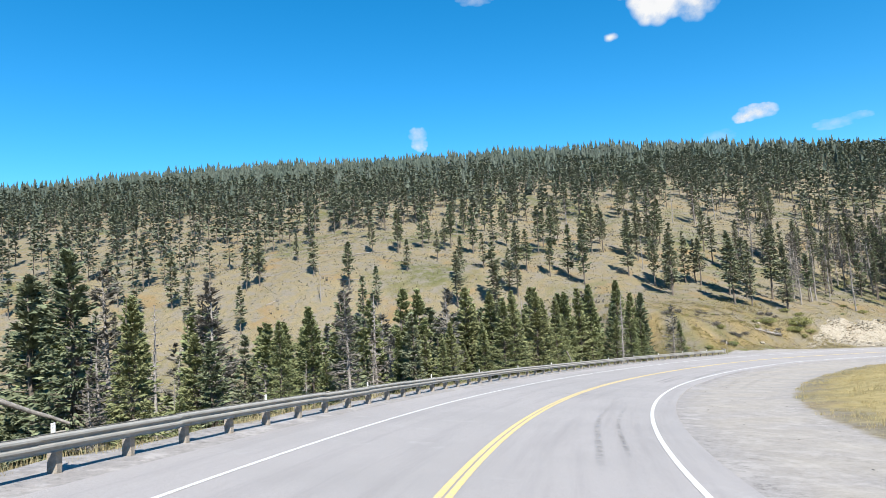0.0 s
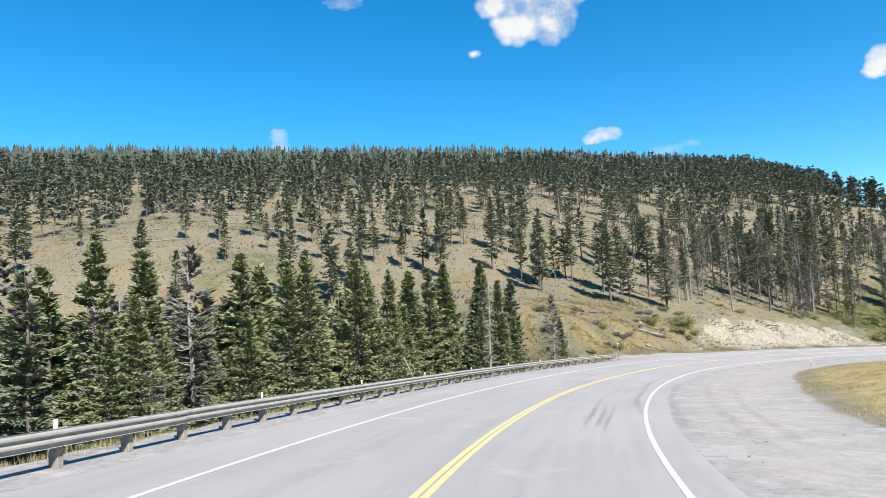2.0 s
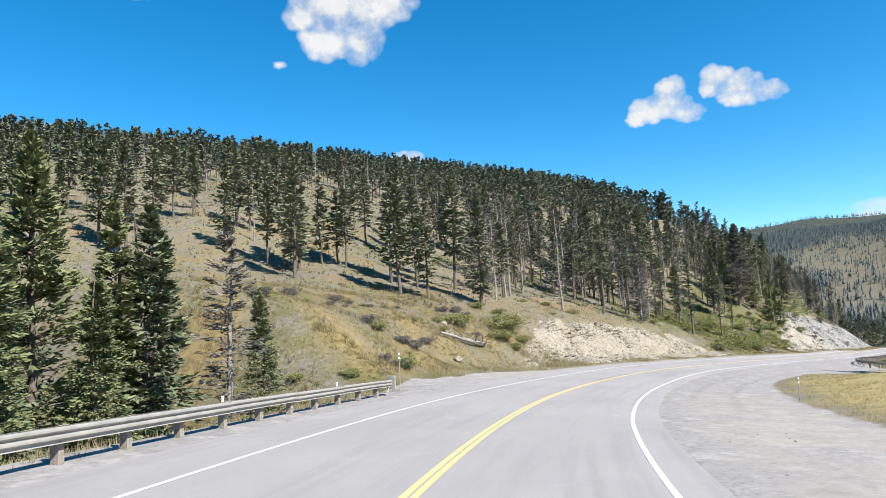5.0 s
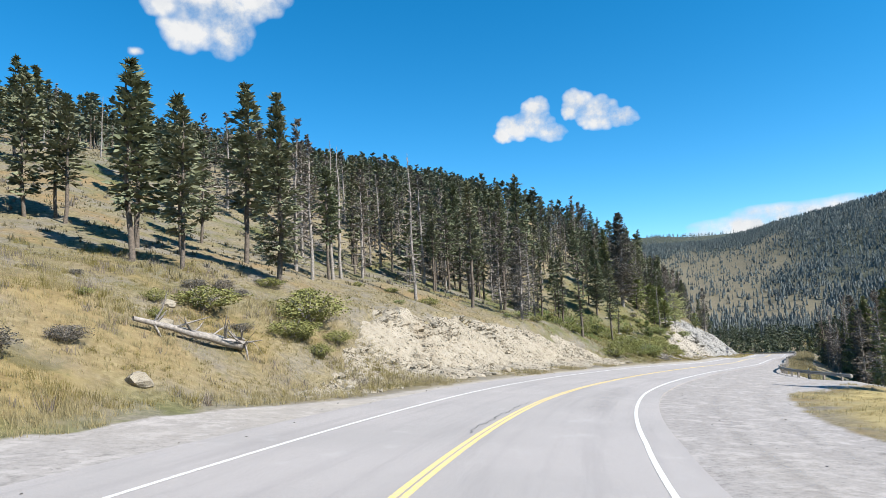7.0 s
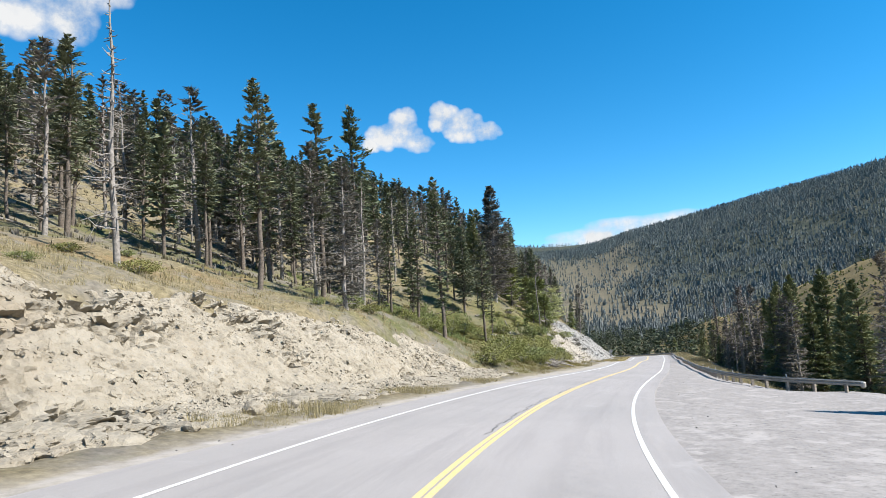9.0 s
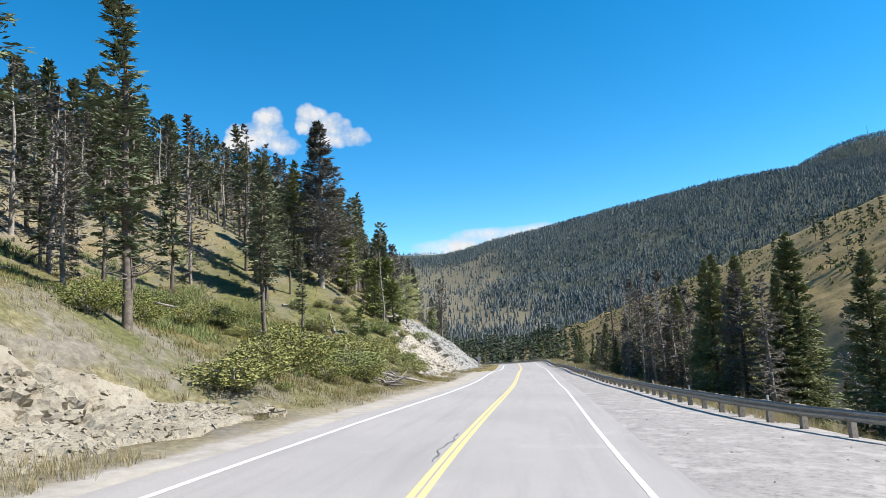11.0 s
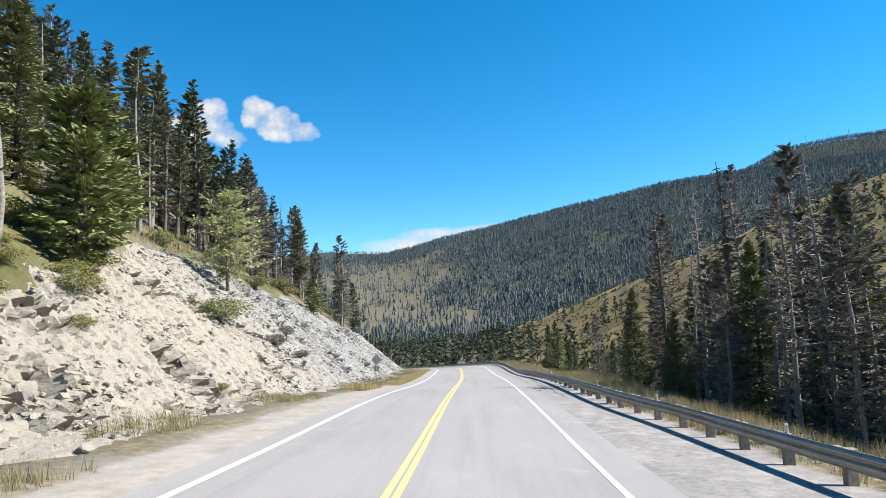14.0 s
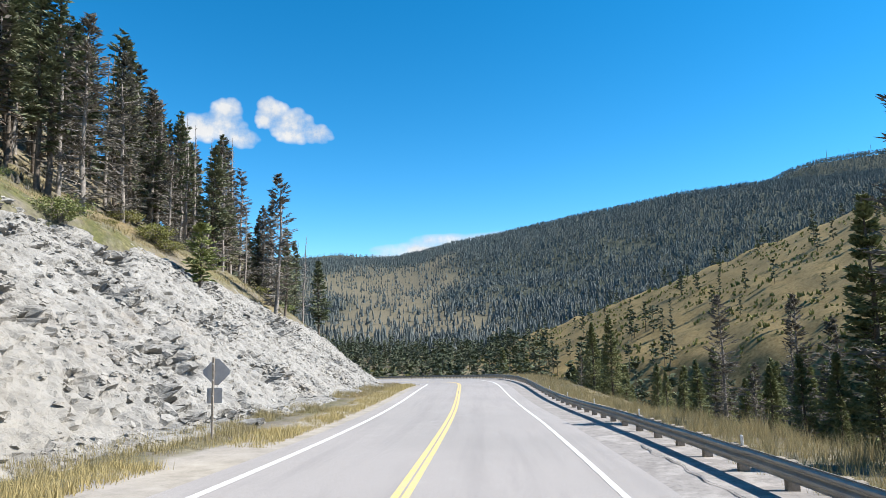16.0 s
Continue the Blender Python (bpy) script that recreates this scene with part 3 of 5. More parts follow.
def box(sx, sy, sz, bevel=0.01):
    """A bevelled box that stands on z = 0, as a mesh."""
    bm = bmesh.new()
    bmesh.ops.create_cube(bm, size=1.0)
    bmesh.ops.transform(bm, matrix=Matrix.Translation((0, 0, sz / 2)) @ Matrix.Diagonal((sx, sy, sz, 1)), verts=bm.verts)
    if bevel:
        bmesh.ops.bevel(bm, geom=list(bm.edges), offset=bevel, segments=1, affect="EDGES")
    me = bpy.data.meshes.new("box")
    bm.to_mesh(me)
    bm.free()
    return me


def part_mesh(name, me, mat, parent, m=None, label=""):
    if not me.materials:
        me.materials.append(mat)
    ob = new(name, me)
    ob.parent = parent
    if m is not None:
        ob.matrix_basis = m
    return tagged(ob, label)


def height_at(x, y):
    return float(terrain(np.array([float(x)]), np.array([float(y)]))[0][0])


def sprays(centre, direction, size, r, wide=0.34, flat=0.45):
    """Small four-cornered needle sprays or leaves at many places."""
    d = direction / np.linalg.norm(direction, axis=-1, keepdims=True)
    q = r.normal(0, 1, d.shape) * (1, 1, flat)
    q -= (q * d).sum(-1, keepdims=True) * d
    q /= np.linalg.norm(q, axis=-1, keepdims=True) + 1e-9
    w = size * r.uniform(0.6, 1.4, d.shape[:-1] + (1,))
    v = np.stack([centre - d * w * 0.5, centre + q * w * wide, centre + d * w * 0.8, centre - q * w * wide], -2).reshape(-1, 3)
    return v, np.arange(len(v)).reshape(-1, 4)


def crown(seed, height, radius, clear, branches, shards, size, point=0.8, uneven=0.15, spread=0.3, wide=0.24, thick=1.0, ragged=0.6):
    """A conifer's crown: limbs at all heights, each a run of small narrow needle sprays. Gives sprays and limbs."""
    r = np.random.RandomState(seed)
    n = branches
    f = np.sort(r.uniform(0, 1, n))
    f = (np.round(f * 18) / 18) * 0.25 + f * 0.75
    z = height * (clear + (1 - clear) * f)
    prof = (1 - f) ** point * (0.45 + 0.55 * np.clip(f / 0.2, 0, 1)) + 0.03
    a = r.uniform(0, 2 * np.pi, n)
    lop = 1 + uneven * np.sin(a * 1.0 + seed) + uneven * np.sin(z * 2.3 + seed * 1.7)
    length = radius * prof * r.uniform(ragged, 1.12, n) * lop
    droop = r.uniform(-0.42, 0.02, n) + 0.6 * f
    t = r.uniform(0.12, 1, (n, shards)) ** 0.6
    out = np.stack([np.cos(a), np.sin(a), droop], -1)[:, None, :]
    side = np.stack([-np.sin(a), np.cos(a), 0 * a], -1)[:, None, :]
    base = np.stack([0 * a, 0 * a, z], -1)[:, None, :]
    sway = ((1.1 - t * 0.75) * length[:, None] * r.uniform(-spread, spread, (n, shards)))[..., None]
    curl = (0.14 * t * t * length[:, None])[..., None] * (0, 0, 1)
    jig = r.normal(0, 0.022, (n, shards, 3)) * radius * thick
    p = base + out * (t * length[:, None])[..., None] + side * sway + curl + jig
    d = out + side * (sway / (0.3 * length[:, None, None] + 0.01) * 0.6 + r.normal(0, 0.35, (n, shards, 1))) + r.normal(0, 0.25, (n, shards, 3))
    limbs = [(base[k, 0], base[k, 0] + out[k, 0] * length[k] * 0.5, base[k, 0] + out[k, 0] * length[k] * 0.92 + (0, 0, 0.13 * length[k])) for k in range(n)]
    return (*sprays(p, d, size, r, wide), limbs)


def trunk_pieces(seed, height, girth, stubs, low=0.12, reach=0.17, lean=0.012):
    r = np.random.RandomState(seed + 900)
    k = np.linspace(0, 1, 8)
    bend = np.cumsum(r.normal(0, lean, (8, 2)), 0) * height * 0.5
    bend[0] = 0
    pts = np.column_stack([bend, k * height - 0.5 * (k == 0)])
    pieces = [tube(pts, girth * (1 - k) ** 0.8 + 0.012, 7)]
    for j in range(stubs):
        f = r.uniform(low, 0.98)
        a, ln = r.uniform(0, 2 * np.pi), (1.05 - f) * height * r.uniform(0.05, reach)
        c = np.array([np.interp(f, k, pts[:, 0]), np.interp(f, k, pts[:, 1]), f * height])
        d = np.array([math.cos(a), math.sin(a), r.uniform(-0.4, 0.3)])
        mid = c + d * ln * 0.55
        end = c + d * ln + (0, 0, r.uniform(-0.05, 0.3) * ln)
        pieces.append(tube([c, mid, end], [0.03, 0.02, 0.006], 3) if stubs > 45 else tube([c, end], [0.028, 0.007], 3))
        if ln > 0.7 and stubs > 45:
            for q in range(2):
                e = mid + r.normal(0, 0.25, 3) * ln
                pieces.append(tube([mid, e], [0.012, 0.004], 3))
    return pieces


def tree_model(name, label, bark, leaf, seed, height, girth, stubs, crown_data, reach=0.17, low=0.12):
    pieces = trunk_pieces(seed, height, girth, stubs, low, reach)
    if crown_data is not None:
        pieces += [tube((way[0], way[2]), (0.024, 0.006), 3) for way in crown_data[2][::2 if len(crown_data[2]) < 120 else 1]]
    thing = new(name, None)
    if crown_data is None:
        mesh_object("trunk", *pieces[0], bark, True, thing)
        tagged(mesh_object("twig_mass", *join(pieces[1:]), bark, True, thing), kind="stuff")
    else:
        mesh_object("trunk", *join(pieces), bark, True, thing)
    if crown_data is not None:
        mesh_object("crown", crown_data[0], crown_data[1], leaf, False, thing)
    return tagged(thing, label, "tree")


PINE = "dark green pine tree with a bare lower trunk on dry grass"
FIR = "dense green fir tree with branches down to the ground"
SNAG = "bare grey dead pine tree with short broken limbs"
GREY = "half-dead grey-green spruce tree with drooping twiggy branches"
YOUNG = "young bright green pine tree on the grassy bank"
MODELS = {
    "pine": [tree_model("pine_tree", PINE, BARK, NEEDLE, 10 + k, 10, 0.15, 50, crown(10 + k, 10, r, c, 210, 24, 0.25, p, 0.13, 0.45, 0.2), 0.13) for k, (r, c, p) in enumerate(((1.75, 0.12, 0.8), (1.9, 0.18, 0.85), (1.6, 0.1, 0.75), (1.6, 0.26, 0.65), (2.0, 0.16, 0.95)))],
    "slim": [tree_model("lodgepole_pine_tree", "tall narrow pine tree with a thin open crown", BARK, NEEDLE, 20 + k, 10, 0.12, 70, crown(20 + k, 10, r, c, 150, 24, 0.2, p, 0.25, 0.4, 0.17, ragged=0.4), 0.1) for k, (r, c, p) in enumerate(((1.0, 0.22, 0.45), (1.2, 0.3, 0.6), (0.85, 0.2, 0.4), (1.1, 0.35, 0.5)))],
    "far_pine": [tree_model("pine_tree", PINE, BARK, NEEDLE, 30 + k, 10, 0.14, 10, crown(30 + k, 10, r, c, 130, 9, 0.4, p, 0.13, 0.45, 0.27), 0.13) for k, (r, c, p) in enumerate(((1.7, 0.22, 0.7), (1.9, 0.28, 0.8), (1.6, 0.15, 0.65), (1.65, 0.32, 0.7), (2.0, 0.22, 0.9), (1.5, 0.26, 0.7)))],
    "fir": [tree_model("fir_tree", FIR, BARK, NEEDLE_FIR, 40 + k, 10, 0.15, 0, crown(40 + k, 10, r, 0.02, 300, 48, 0.165, p, 0.08, 0.5, 0.24, ragged=0.72)) for k, (r, p) in enumerate(((2.2, 0.9), (2.0, 0.85), (2.4, 1.0), (1.8, 0.8)))],
    "grey": [tree_model("spruce_tree", GREY, BARK_DEAD, NEEDLE_GREY, 50 + k, 10, 0.14, 80, crown(50 + k, 10, r, 0.08, 125, 24, 0.25, p, 0.2, wide=0.13), 0.2, 0.03) for k, (r, p) in enumerate(((1.9, 0.7), (1.5, 0.6), (1.7, 0.65)))],
    "broad": [tree_model("spruce_tree", "large half-dead spruce tree with a wide mass of bare grey twigs", BARK_DEAD, NEEDLE_GREY, 55, 10, 0.17, 260, crown(55, 10, 2.1, 0.12, 330, 30, 0.2, 0.8, 0.12, 0.5, 0.18, ragged=0.7), 0.22, 0.06)],
    "snag": [tree_model("dead_pine_tree", "tall dark dead pine tree with many curved bare branches", BARK, NEEDLE_DEAD, 66 + k, 10, 0.14, 230, None, 0.27, 0.15) for k in range(2)],
    "dead": [tree_model("dead_pine_tree", SNAG, BARK_DEAD, NEEDLE_DEAD, 60 + k, 10, 0.12, st, tw) for k, (st, tw) in enumerate(((110, None), (90, crown(63, 10, 1.2, 0.25, 80, 6, 0.2)), (150, None)))],
    "far_fir": [tree_model("fir_tree", FIR, BARK, NEEDLE_FIR, 140 + k, 10, 0.15, 0, crown(140 + k, 10, r, 0.02, 190, 22, 0.27, p, 0.08, 0.5, 0.27, ragged=0.72)) for k, (r, p) in enumerate(((2.1, 0.9), (2.0, 0.85), (2.3, 1.0), (1.8, 0.8)))],
    "far_grey": [tree_model("spruce_tree", GREY, BARK_DEAD, NEEDLE_GREY, 150 + k, 10, 0.14, 40, crown(150 + k, 10, r, 0.08, 85, 10, 0.33, p, 0.2, wide=0.16), 0.2, 0.03) for k, (r, p) in enumerate(((1.9, 0.7), (1.5, 0.6), (1.7, 0.65)))],
    "far_dead": [tree_model("dead_pine_tree", SNAG, BARK_DEAD, NEEDLE_DEAD, 160 + k, 10, 0.12, 44, tw) for k, tw in enumerate((None, crown(163, 10, 1.2, 0.25, 60, 5, 0.3), None))],
    "young": [tree_model("young_pine_tree", YOUNG, BARK, NEEDLE_YOUNG, 70 + k, 10, 0.2, 0, crown(70 + k, 10, 3.1, 0.1, 120, 34, 0.52, 0.42, 0.2, wide=0.2)) for k in range(2)],
    "pole": [tree_model("lodgepole_pine_tree", "tall bare-trunked pine tree with a small tufted top", BARK_DEAD, NEEDLE, 80, 10, 0.10, 24, crown(80, 10, 1.1, 0.74, 40, 30, 0.24, 0.4), 0.06)],
    "aspen": [tree_model("aspen_tree", "small aspen tree with pale yellow-green leaves", BARK_DEAD, LEAF_PALE, 85, 10, 0.14, 18, crown(85, 10, 4.0, 0.18, 130, 34, 0.24, 0.3, 0.3, 0.6, 0.4, ragged=0.4))],
    "rust": [tree_model("dying_fir_tree", "dying fir tree with rust-brown needles", BARK, NEEDLE_DEAD, 90, 10, 0.15, 30, crown(90, 10, 2.3, 0.05, 110, 26, 0.27, 0.8))],
}
rng = np.random.RandomState(5)
used = set()
counts = {}


def plant(kind, x, y, height, group=""):
    if kind in ("pine", "fir", "grey", "dead") and abs(float(road_coords(np.array([float(x)]), np.array([float(y)]))[1][0])) > 27:
        kind = "far_" + kind
    models = MODELS[kind]
    k = counts.get(kind, 0) % len(models)
    counts[kind] = counts.get(kind, 0) + 1
    g = height / 10
    m = Matrix.Translation((x, y, height_at(x, y) - 0.1)) @ Matrix.Rotation(rng.uniform(0, 6.28), 4, "Z") @ Matrix.Rotation(radians(rng.normal(0, 1.2)), 4, "X")
    m = m @ Matrix.Diagonal((g * rng.uniform(0.9, 1.1), g * rng.uniform(0.9, 1.1), g, 1))
    src = models[k]
    if (kind, k) in used:
        src = copy_thing(src, Matrix.Identity(4))
    used.add((kind, k))
    src.matrix_basis = m
    return tagged(src, group=group)


def scatter(count, sampler, accept):
    """Places (x, y) drawn by sampler that accept() keeps."""
    out = []
    while len(out) < count:
        x, y = sampler(600)
        ok = accept(x, y)
        out.extend(zip(x[ok], y[ok]))
    return out[:count]


# ---- guardrails ----
def guardrail(label, line_s, line_u, post_from, spacing, lift=0.0):
    """A W-beam in lapped sections on posts. line_s, line_u: its way along the road; lift: how far it stands above or below its usual height."""
    thing = tagged(new("guardrail", None), label, "guardrail")
    way = on_road(line_s, line_u, lift)
    run = np.concatenate([[0], np.cumsum(np.linalg.norm(np.diff(way[:, :2], axis=0), axis=1))])
    n = int(run[-1] / 0.635)
    at = np.linspace(0, run[-1], n)
    c = np.stack([np.interp(at, run, way[:, k]) for k in range(3)], 1)
    tg = np.gradient(c, axis=0)
    tg /= np.linalg.norm(tg, axis=1)[:, None]
    side = np.cross(tg, (0, 0, 1))
    side *= post_from / np.linalg.norm(side, axis=1)[:, None]
    prof = [(0.02, 0.40), (0.0, 0.42), (0.0, 0.46), (0.075, 0.50), (0.075, 0.535), (0.0, 0.575), (0.0, 0.60), (0.075, 0.64), (0.075, 0.675), (0.0, 0.71), (0.02, 0.73)]
    ring = prof + [(a - 0.012, b) for a, b in prof[::-1]]
    v = np.stack([c - side * a + np.array((0, 0, b)) for a, b in ring] + [c - side * ring[0][0] + np.array((0, 0, ring[0][1]))], 1)
    for j, k in enumerate(range(0, n - 1, 6)):
        piece = v[k:k + 7] - side[k:k + 7, None, :] * (0.006 * (j % 2)) + np.array((0, 0, rng.normal(0, 0.008)))
        if k + 7 < n:
            piece[-1] += tg[k + 6] * 0.12
        mesh_object("rail_section", piece.reshape(-1, 3), sheet_faces(len(ring) + 1, len(piece)), STEEL, False, thing)
    post, block, tab = box(0.15, 0.2, 1.1, 0.012), box(0.15, 0.12, 0.33, 0.01), box(0.09, 0.03, 0.2, 0.006)
    for k, d in enumerate(np.arange(1.0, run[-1] - 0.5, spacing)):
        p = np.array([np.interp(d, run, way[:, j]) for j in range(3)])
        i = int(np.interp(d, at, np.arange(n)))
        turn = math.atan2(tg[i][1], tg[i][0])
        jig = radians(rng.normal(0, 1.2))
        q = p + side[i] * 0.21
        upright = Matrix.Translation((q[0], q[1], q[2] - 0.42)) @ Matrix.Rotation(turn + jig, 4, "Z") @ Matrix.Rotation(jig, 4, "X")
        stand = part_mesh("post", post, POST, thing, upright)
        q = p + side[i] * 0.06
        part_mesh("blockout", block, POST, stand, upright.inverted() @ Matrix.Translation((q[0], q[1], q[2] + 0.40)) @ Matrix.Rotation(turn, 4, "Z"))
        if k % 4 == 2:
            q = p + side[i] * 0.21
            part_mesh("reflector", tab, REFLECT, stand, upright.inverted() @ Matrix.Translation((q[0], q[1], q[2] + 0.675)) @ Matrix.Rotation(turn, 4, "Z"), "white plastic reflector tab")
    return thing, c, tg


def rail_u(s):
    """Where the valley-side guardrail runs."""
    return np.interp(s, (176, 177.2, 178.8, 181, 184, 188, 193, 200, 207, 216, 229.5, 234, 237, 253, 264, 300, 405), (14.4, 12.6, 10.9, 9.5, 8.4, 7.6, 7.1, 6.8, 6.6, 6.1, 5.58, 5.15, 4.95, 4.72, 4.5, 4.5, 4.5))


ls = np.arange(-45, 101.6, 1.0)
left_rail, lc, lt = guardrail("galvanised steel guardrail on wooden posts along the outer shoulder", ls, table(ls, ((-45, -8.6), (10, -8.5), (22, -8.35), (50, -8.55), (65, -8.65), (79, -8.75), (102, -8.85))), -1, 1.905)
turn = math.atan2(lt[-1][1], lt[-1][0])
part_mesh("end_plate", box(0.1, 0.42, 0.62, 0.02), STEEL, left_rail, Matrix.Translation((*lc[-1][:2], lc[-1][2] + 0.28)) @ Matrix.Rotation(turn, 4, "Z"), "flat steel end plate")
part_mesh("strut", box(0.05, 0.05, 0.9, 0.005), STEEL, left_rail, Matrix.Translation((*lc[-2][:2], lc[-2][2] + 0.05)) @ Matrix.Rotation(turn, 4, "Z") @ Matrix.Rotation(radians(50), 4, "Y"))
rs2 = np.array((176.0, 177.2, 178.8, 181.0, 184.0, 188.0, 193.0, 200.0, *np.arange(206, 405, 3.0)))
right_rail, rc2, rt2 = guardrail("galvanised steel guardrail on posts along the valley side", rs2, rail_u(rs2), 1, 1.905, np.interp(rs2, (195, 207, 240, 252, 405), (0, -0.08, -0.09, -0.2, -0.2)))
part_mesh("end_buffer", box(0.22, 0.3, 0.34, 0.05), STEEL, right_rail, Matrix.Translation((*rc2[0][:2], rc2[0][2] + 0.32)) @ Matrix.Rotation(math.atan2(rt2[0][1], rt2[0][0]), 4, "Z"), "pale blunt end cap")


# ---- sign and marker posts ----
def slab(outline, thick):
    """A flat plate with that outline in x and z."""
    n = len(outline)
    v = [(x, -thick / 2, z) for x, z in outline] + [(x, thick / 2, z) for x, z in outline]
    me = bpy.data.meshes.new("slab")
    me.from_pydata(v, [], [tuple(range(n)), tuple(range(2 * n - 1, n - 1, -1))] + [(k, k + n, (k + 1) % n + n, (k + 1) % n) for k in range(n)])
    return me


def road_sign(s, u):
    p = on_road(s, u)
    h = float(np.interp(s, S, HD))
    z = height_at(p[0], p[1])
    thing = tagged(new("road_sign", None), "grey back of a diamond road sign on a steel post", "road sign")
    thing.matrix_basis = Matrix.Translation((p[0], p[1], z)) @ Matrix.Rotation(-h + radians(6), 4, "Z")
    part_mesh("post", box(0.06, 0.05, 2.55, 0.008), POST, thing, Matrix.Translation((0, 0, -0.25)), "dark steel post")
    r = 0.37
    cut = [(0.06, r), (r, 0.06), (r, -0.06), (0.06, -r), (-0.06, -r), (-r, -0.06), (-r, 0.06), (-0.06, r)]
    plate = part_mesh("sign_plate", slab(cut, 0.012), SIGN_BACK, thing, Matrix.Translation((0.08, 0.045, 1.88)), "grey diamond plate seen from behind")
    small = part_mesh("advisory_plate", slab([(-0.21, -0.21), (0.21, -0.21), (0.21, 0.21), (-0.21, 0.21)], 0.01), SIGN_BACK, thing, Matrix.Translation((0.04, 0.04, 1.22)), "small square plate below")
    bolt = box(0.05, 0.03, 0.05, 0.01)
    for holder, dx, dz in ((plate, -0.08, -0.23), (plate, -0.08, 0.22), (small, -0.04, 0)):
        part_mesh("bolt", bolt, STEEL, holder, Matrix.Translation((dx, -0.08, dz - 0.025)))
    return thing


road_sign(259.3, -7.75)


def marker_post(s, u, height, label, tilt=0.0):
    p = on_road(s, u)
    thing = tagged(new("marker_post", None), label, "marker post")
    thing.matrix_basis = Matrix.Translation((p[0], p[1], height_at(p[0], p[1]))) @ Matrix.Rotation(radians(tilt), 4, "X")
    part_mesh("post", box(0.05, 0.03, height + 0.3, 0.006), POST, thing, Matrix.Translation((0, 0, -0.3)))
    for k in range(2):
        part_mesh("reflector", box(0.1, 0.02, 0.1, 0.02), REFLECT, thing, Matrix.Translation((0, -0.03, height - 0.14 - 0.2 * k)), "white round reflector")
    return thing


marker_post(101.9, -8.8, 2.0, "thin marker post with white reflectors at the guardrail end")
marker_post(109.0, 9.3, 1.2, "pale marker post with a white reflector in roadside grass")


# ---- rock cuts ----
def rock_cut(name, s0, s1, step, label, hard, mat):
    """Broken rock that covers the bank's steep face between s0 and s1."""
    sv = np.arange(s0, s1, step)
    ev = np.arange(0.35, 16.5, step)
    SS, EE = np.meshgrid(sv, ev)
    foot = table(SS, ((112, 12.0), (122, 11.0), (130, 8.8), (150, 7.8), (170, 7.5), (205, 6.8), (252, 7.2), (400, 7.2)))
    flat = on_road(SS.ravel(), -(EE + foot).ravel()).reshape(SS.shape + (3,))
    z = terrain(flat[..., 0], flat[..., 1])[0]
    reach = cut_reach(SS) + 0.9 * wave_noise(flat[..., 0], flat[..., 1], 6, 51) + 0.4 * wave_noise(flat[..., 0], flat[..., 1], 1.7, 52)
    cover = smoothstep(0.0, 0.9, EE - 0.35) * (1 - smoothstep(-1.0, 0.15, EE - reach))
    h = np.interp(SS, S, HD)
    nrm = np.stack([np.cos(h) * 0.66, -np.sin(h) * 0.66, np.full(h.shape, 0.75)], -1)
    jut = np.stack([np.cos(h) * 0.96, -np.sin(h) * 0.96, np.full(h.shape, 0.2)], -1)
    lump, swell = np.zeros(SS.shape), np.zeros(SS.shape)
    crack = np.zeros(SS.shape)
    for j in range(SS.shape[0]):
        for i in range(SS.shape[1]):
            if cover[j, i] <= 0:
                continue
            a, b, c = SS[j, i], z[j, i], EE[j, i]
            w = noise.noise_vector((a * 0.5, b * 0.5, c * 0.5)) * 0.5
            q = (b - 0.22 * a + 0.2 * c) * 1.25 + 0.5 * w[1]
            d, pts = noise.voronoi((a * 0.8 + w[0], q * 1.1, c * 0.5 + w[2]))
            d2, pts2 = noise.voronoi((a * 1.9 + w[0], q * 2.6 + w[1], c * 1.4))
            big = noise.noise((a * 0.16, b * 0.2, c * 0.16))
            patch = max(0.0, noise.noise((a * 0.3 + 7, b * 0.4, c * 0.3)) - 0.02)
            rough, grain = hard * (0.1 + 2.6 * patch), hard * (0.5 + 1.0 * patch)
            ledge = (q * 1.5 + noise.cell(pts[0] * 7.3) * 0.9) % 1.0
            shelf = (q * 3.7 + noise.cell(pts2[0] * 6.1) * 0.9) % 1.0
            lump[j, i] = rough * (0.34 * (noise.cell(pts[0] * 3.1) - 0.4) + 0.42 * ((1 - ledge) ** 1.6 - 0.4) 
                ) + grain * (0.16 * ((1 - shelf) ** 1.5 - 0.4) + 0.2 * (noise.cell(pts2[0] * 5.1) - 0.4))
            swell[j, i] = 0.25 * big
            crack[j, i] = 0.42 * rough * math.exp(-11 * (d[1] - d[0])) + 0.1 * grain * math.exp(-9 * (d2[1] - d2[0]))
    v = np.stack([flat[..., 0], flat[..., 1], z], -1) + nrm * ((0.04 + swell - crack) * cover - 0.75 * (1 - cover))[..., None] + jut * (lump * cover)[..., None]
    f = sheet_faces(len(sv), len(ev))
    keep = cover.ravel()[f].max(1) > 0
    thing = tagged(new(name, None), label, "rock")
    mesh_object("rock_face", v.reshape(-1, 3), f[keep], mat, False, thing)
    ok = np.argwhere(cover > 0.85)
    return thing, v, ok


cut_near, cv1, ok1 = rock_cut("rock_cut", 121, 191, 0.11, "crumbling cream-coloured rock cut beside the road", 0.85, CREAM)
cut_far, cv2, ok2 = rock_cut("rock_cut", 211, 346, 0.115, "blocky pale grey rock cut with dark crevices above the road", 1.15, ROCK)


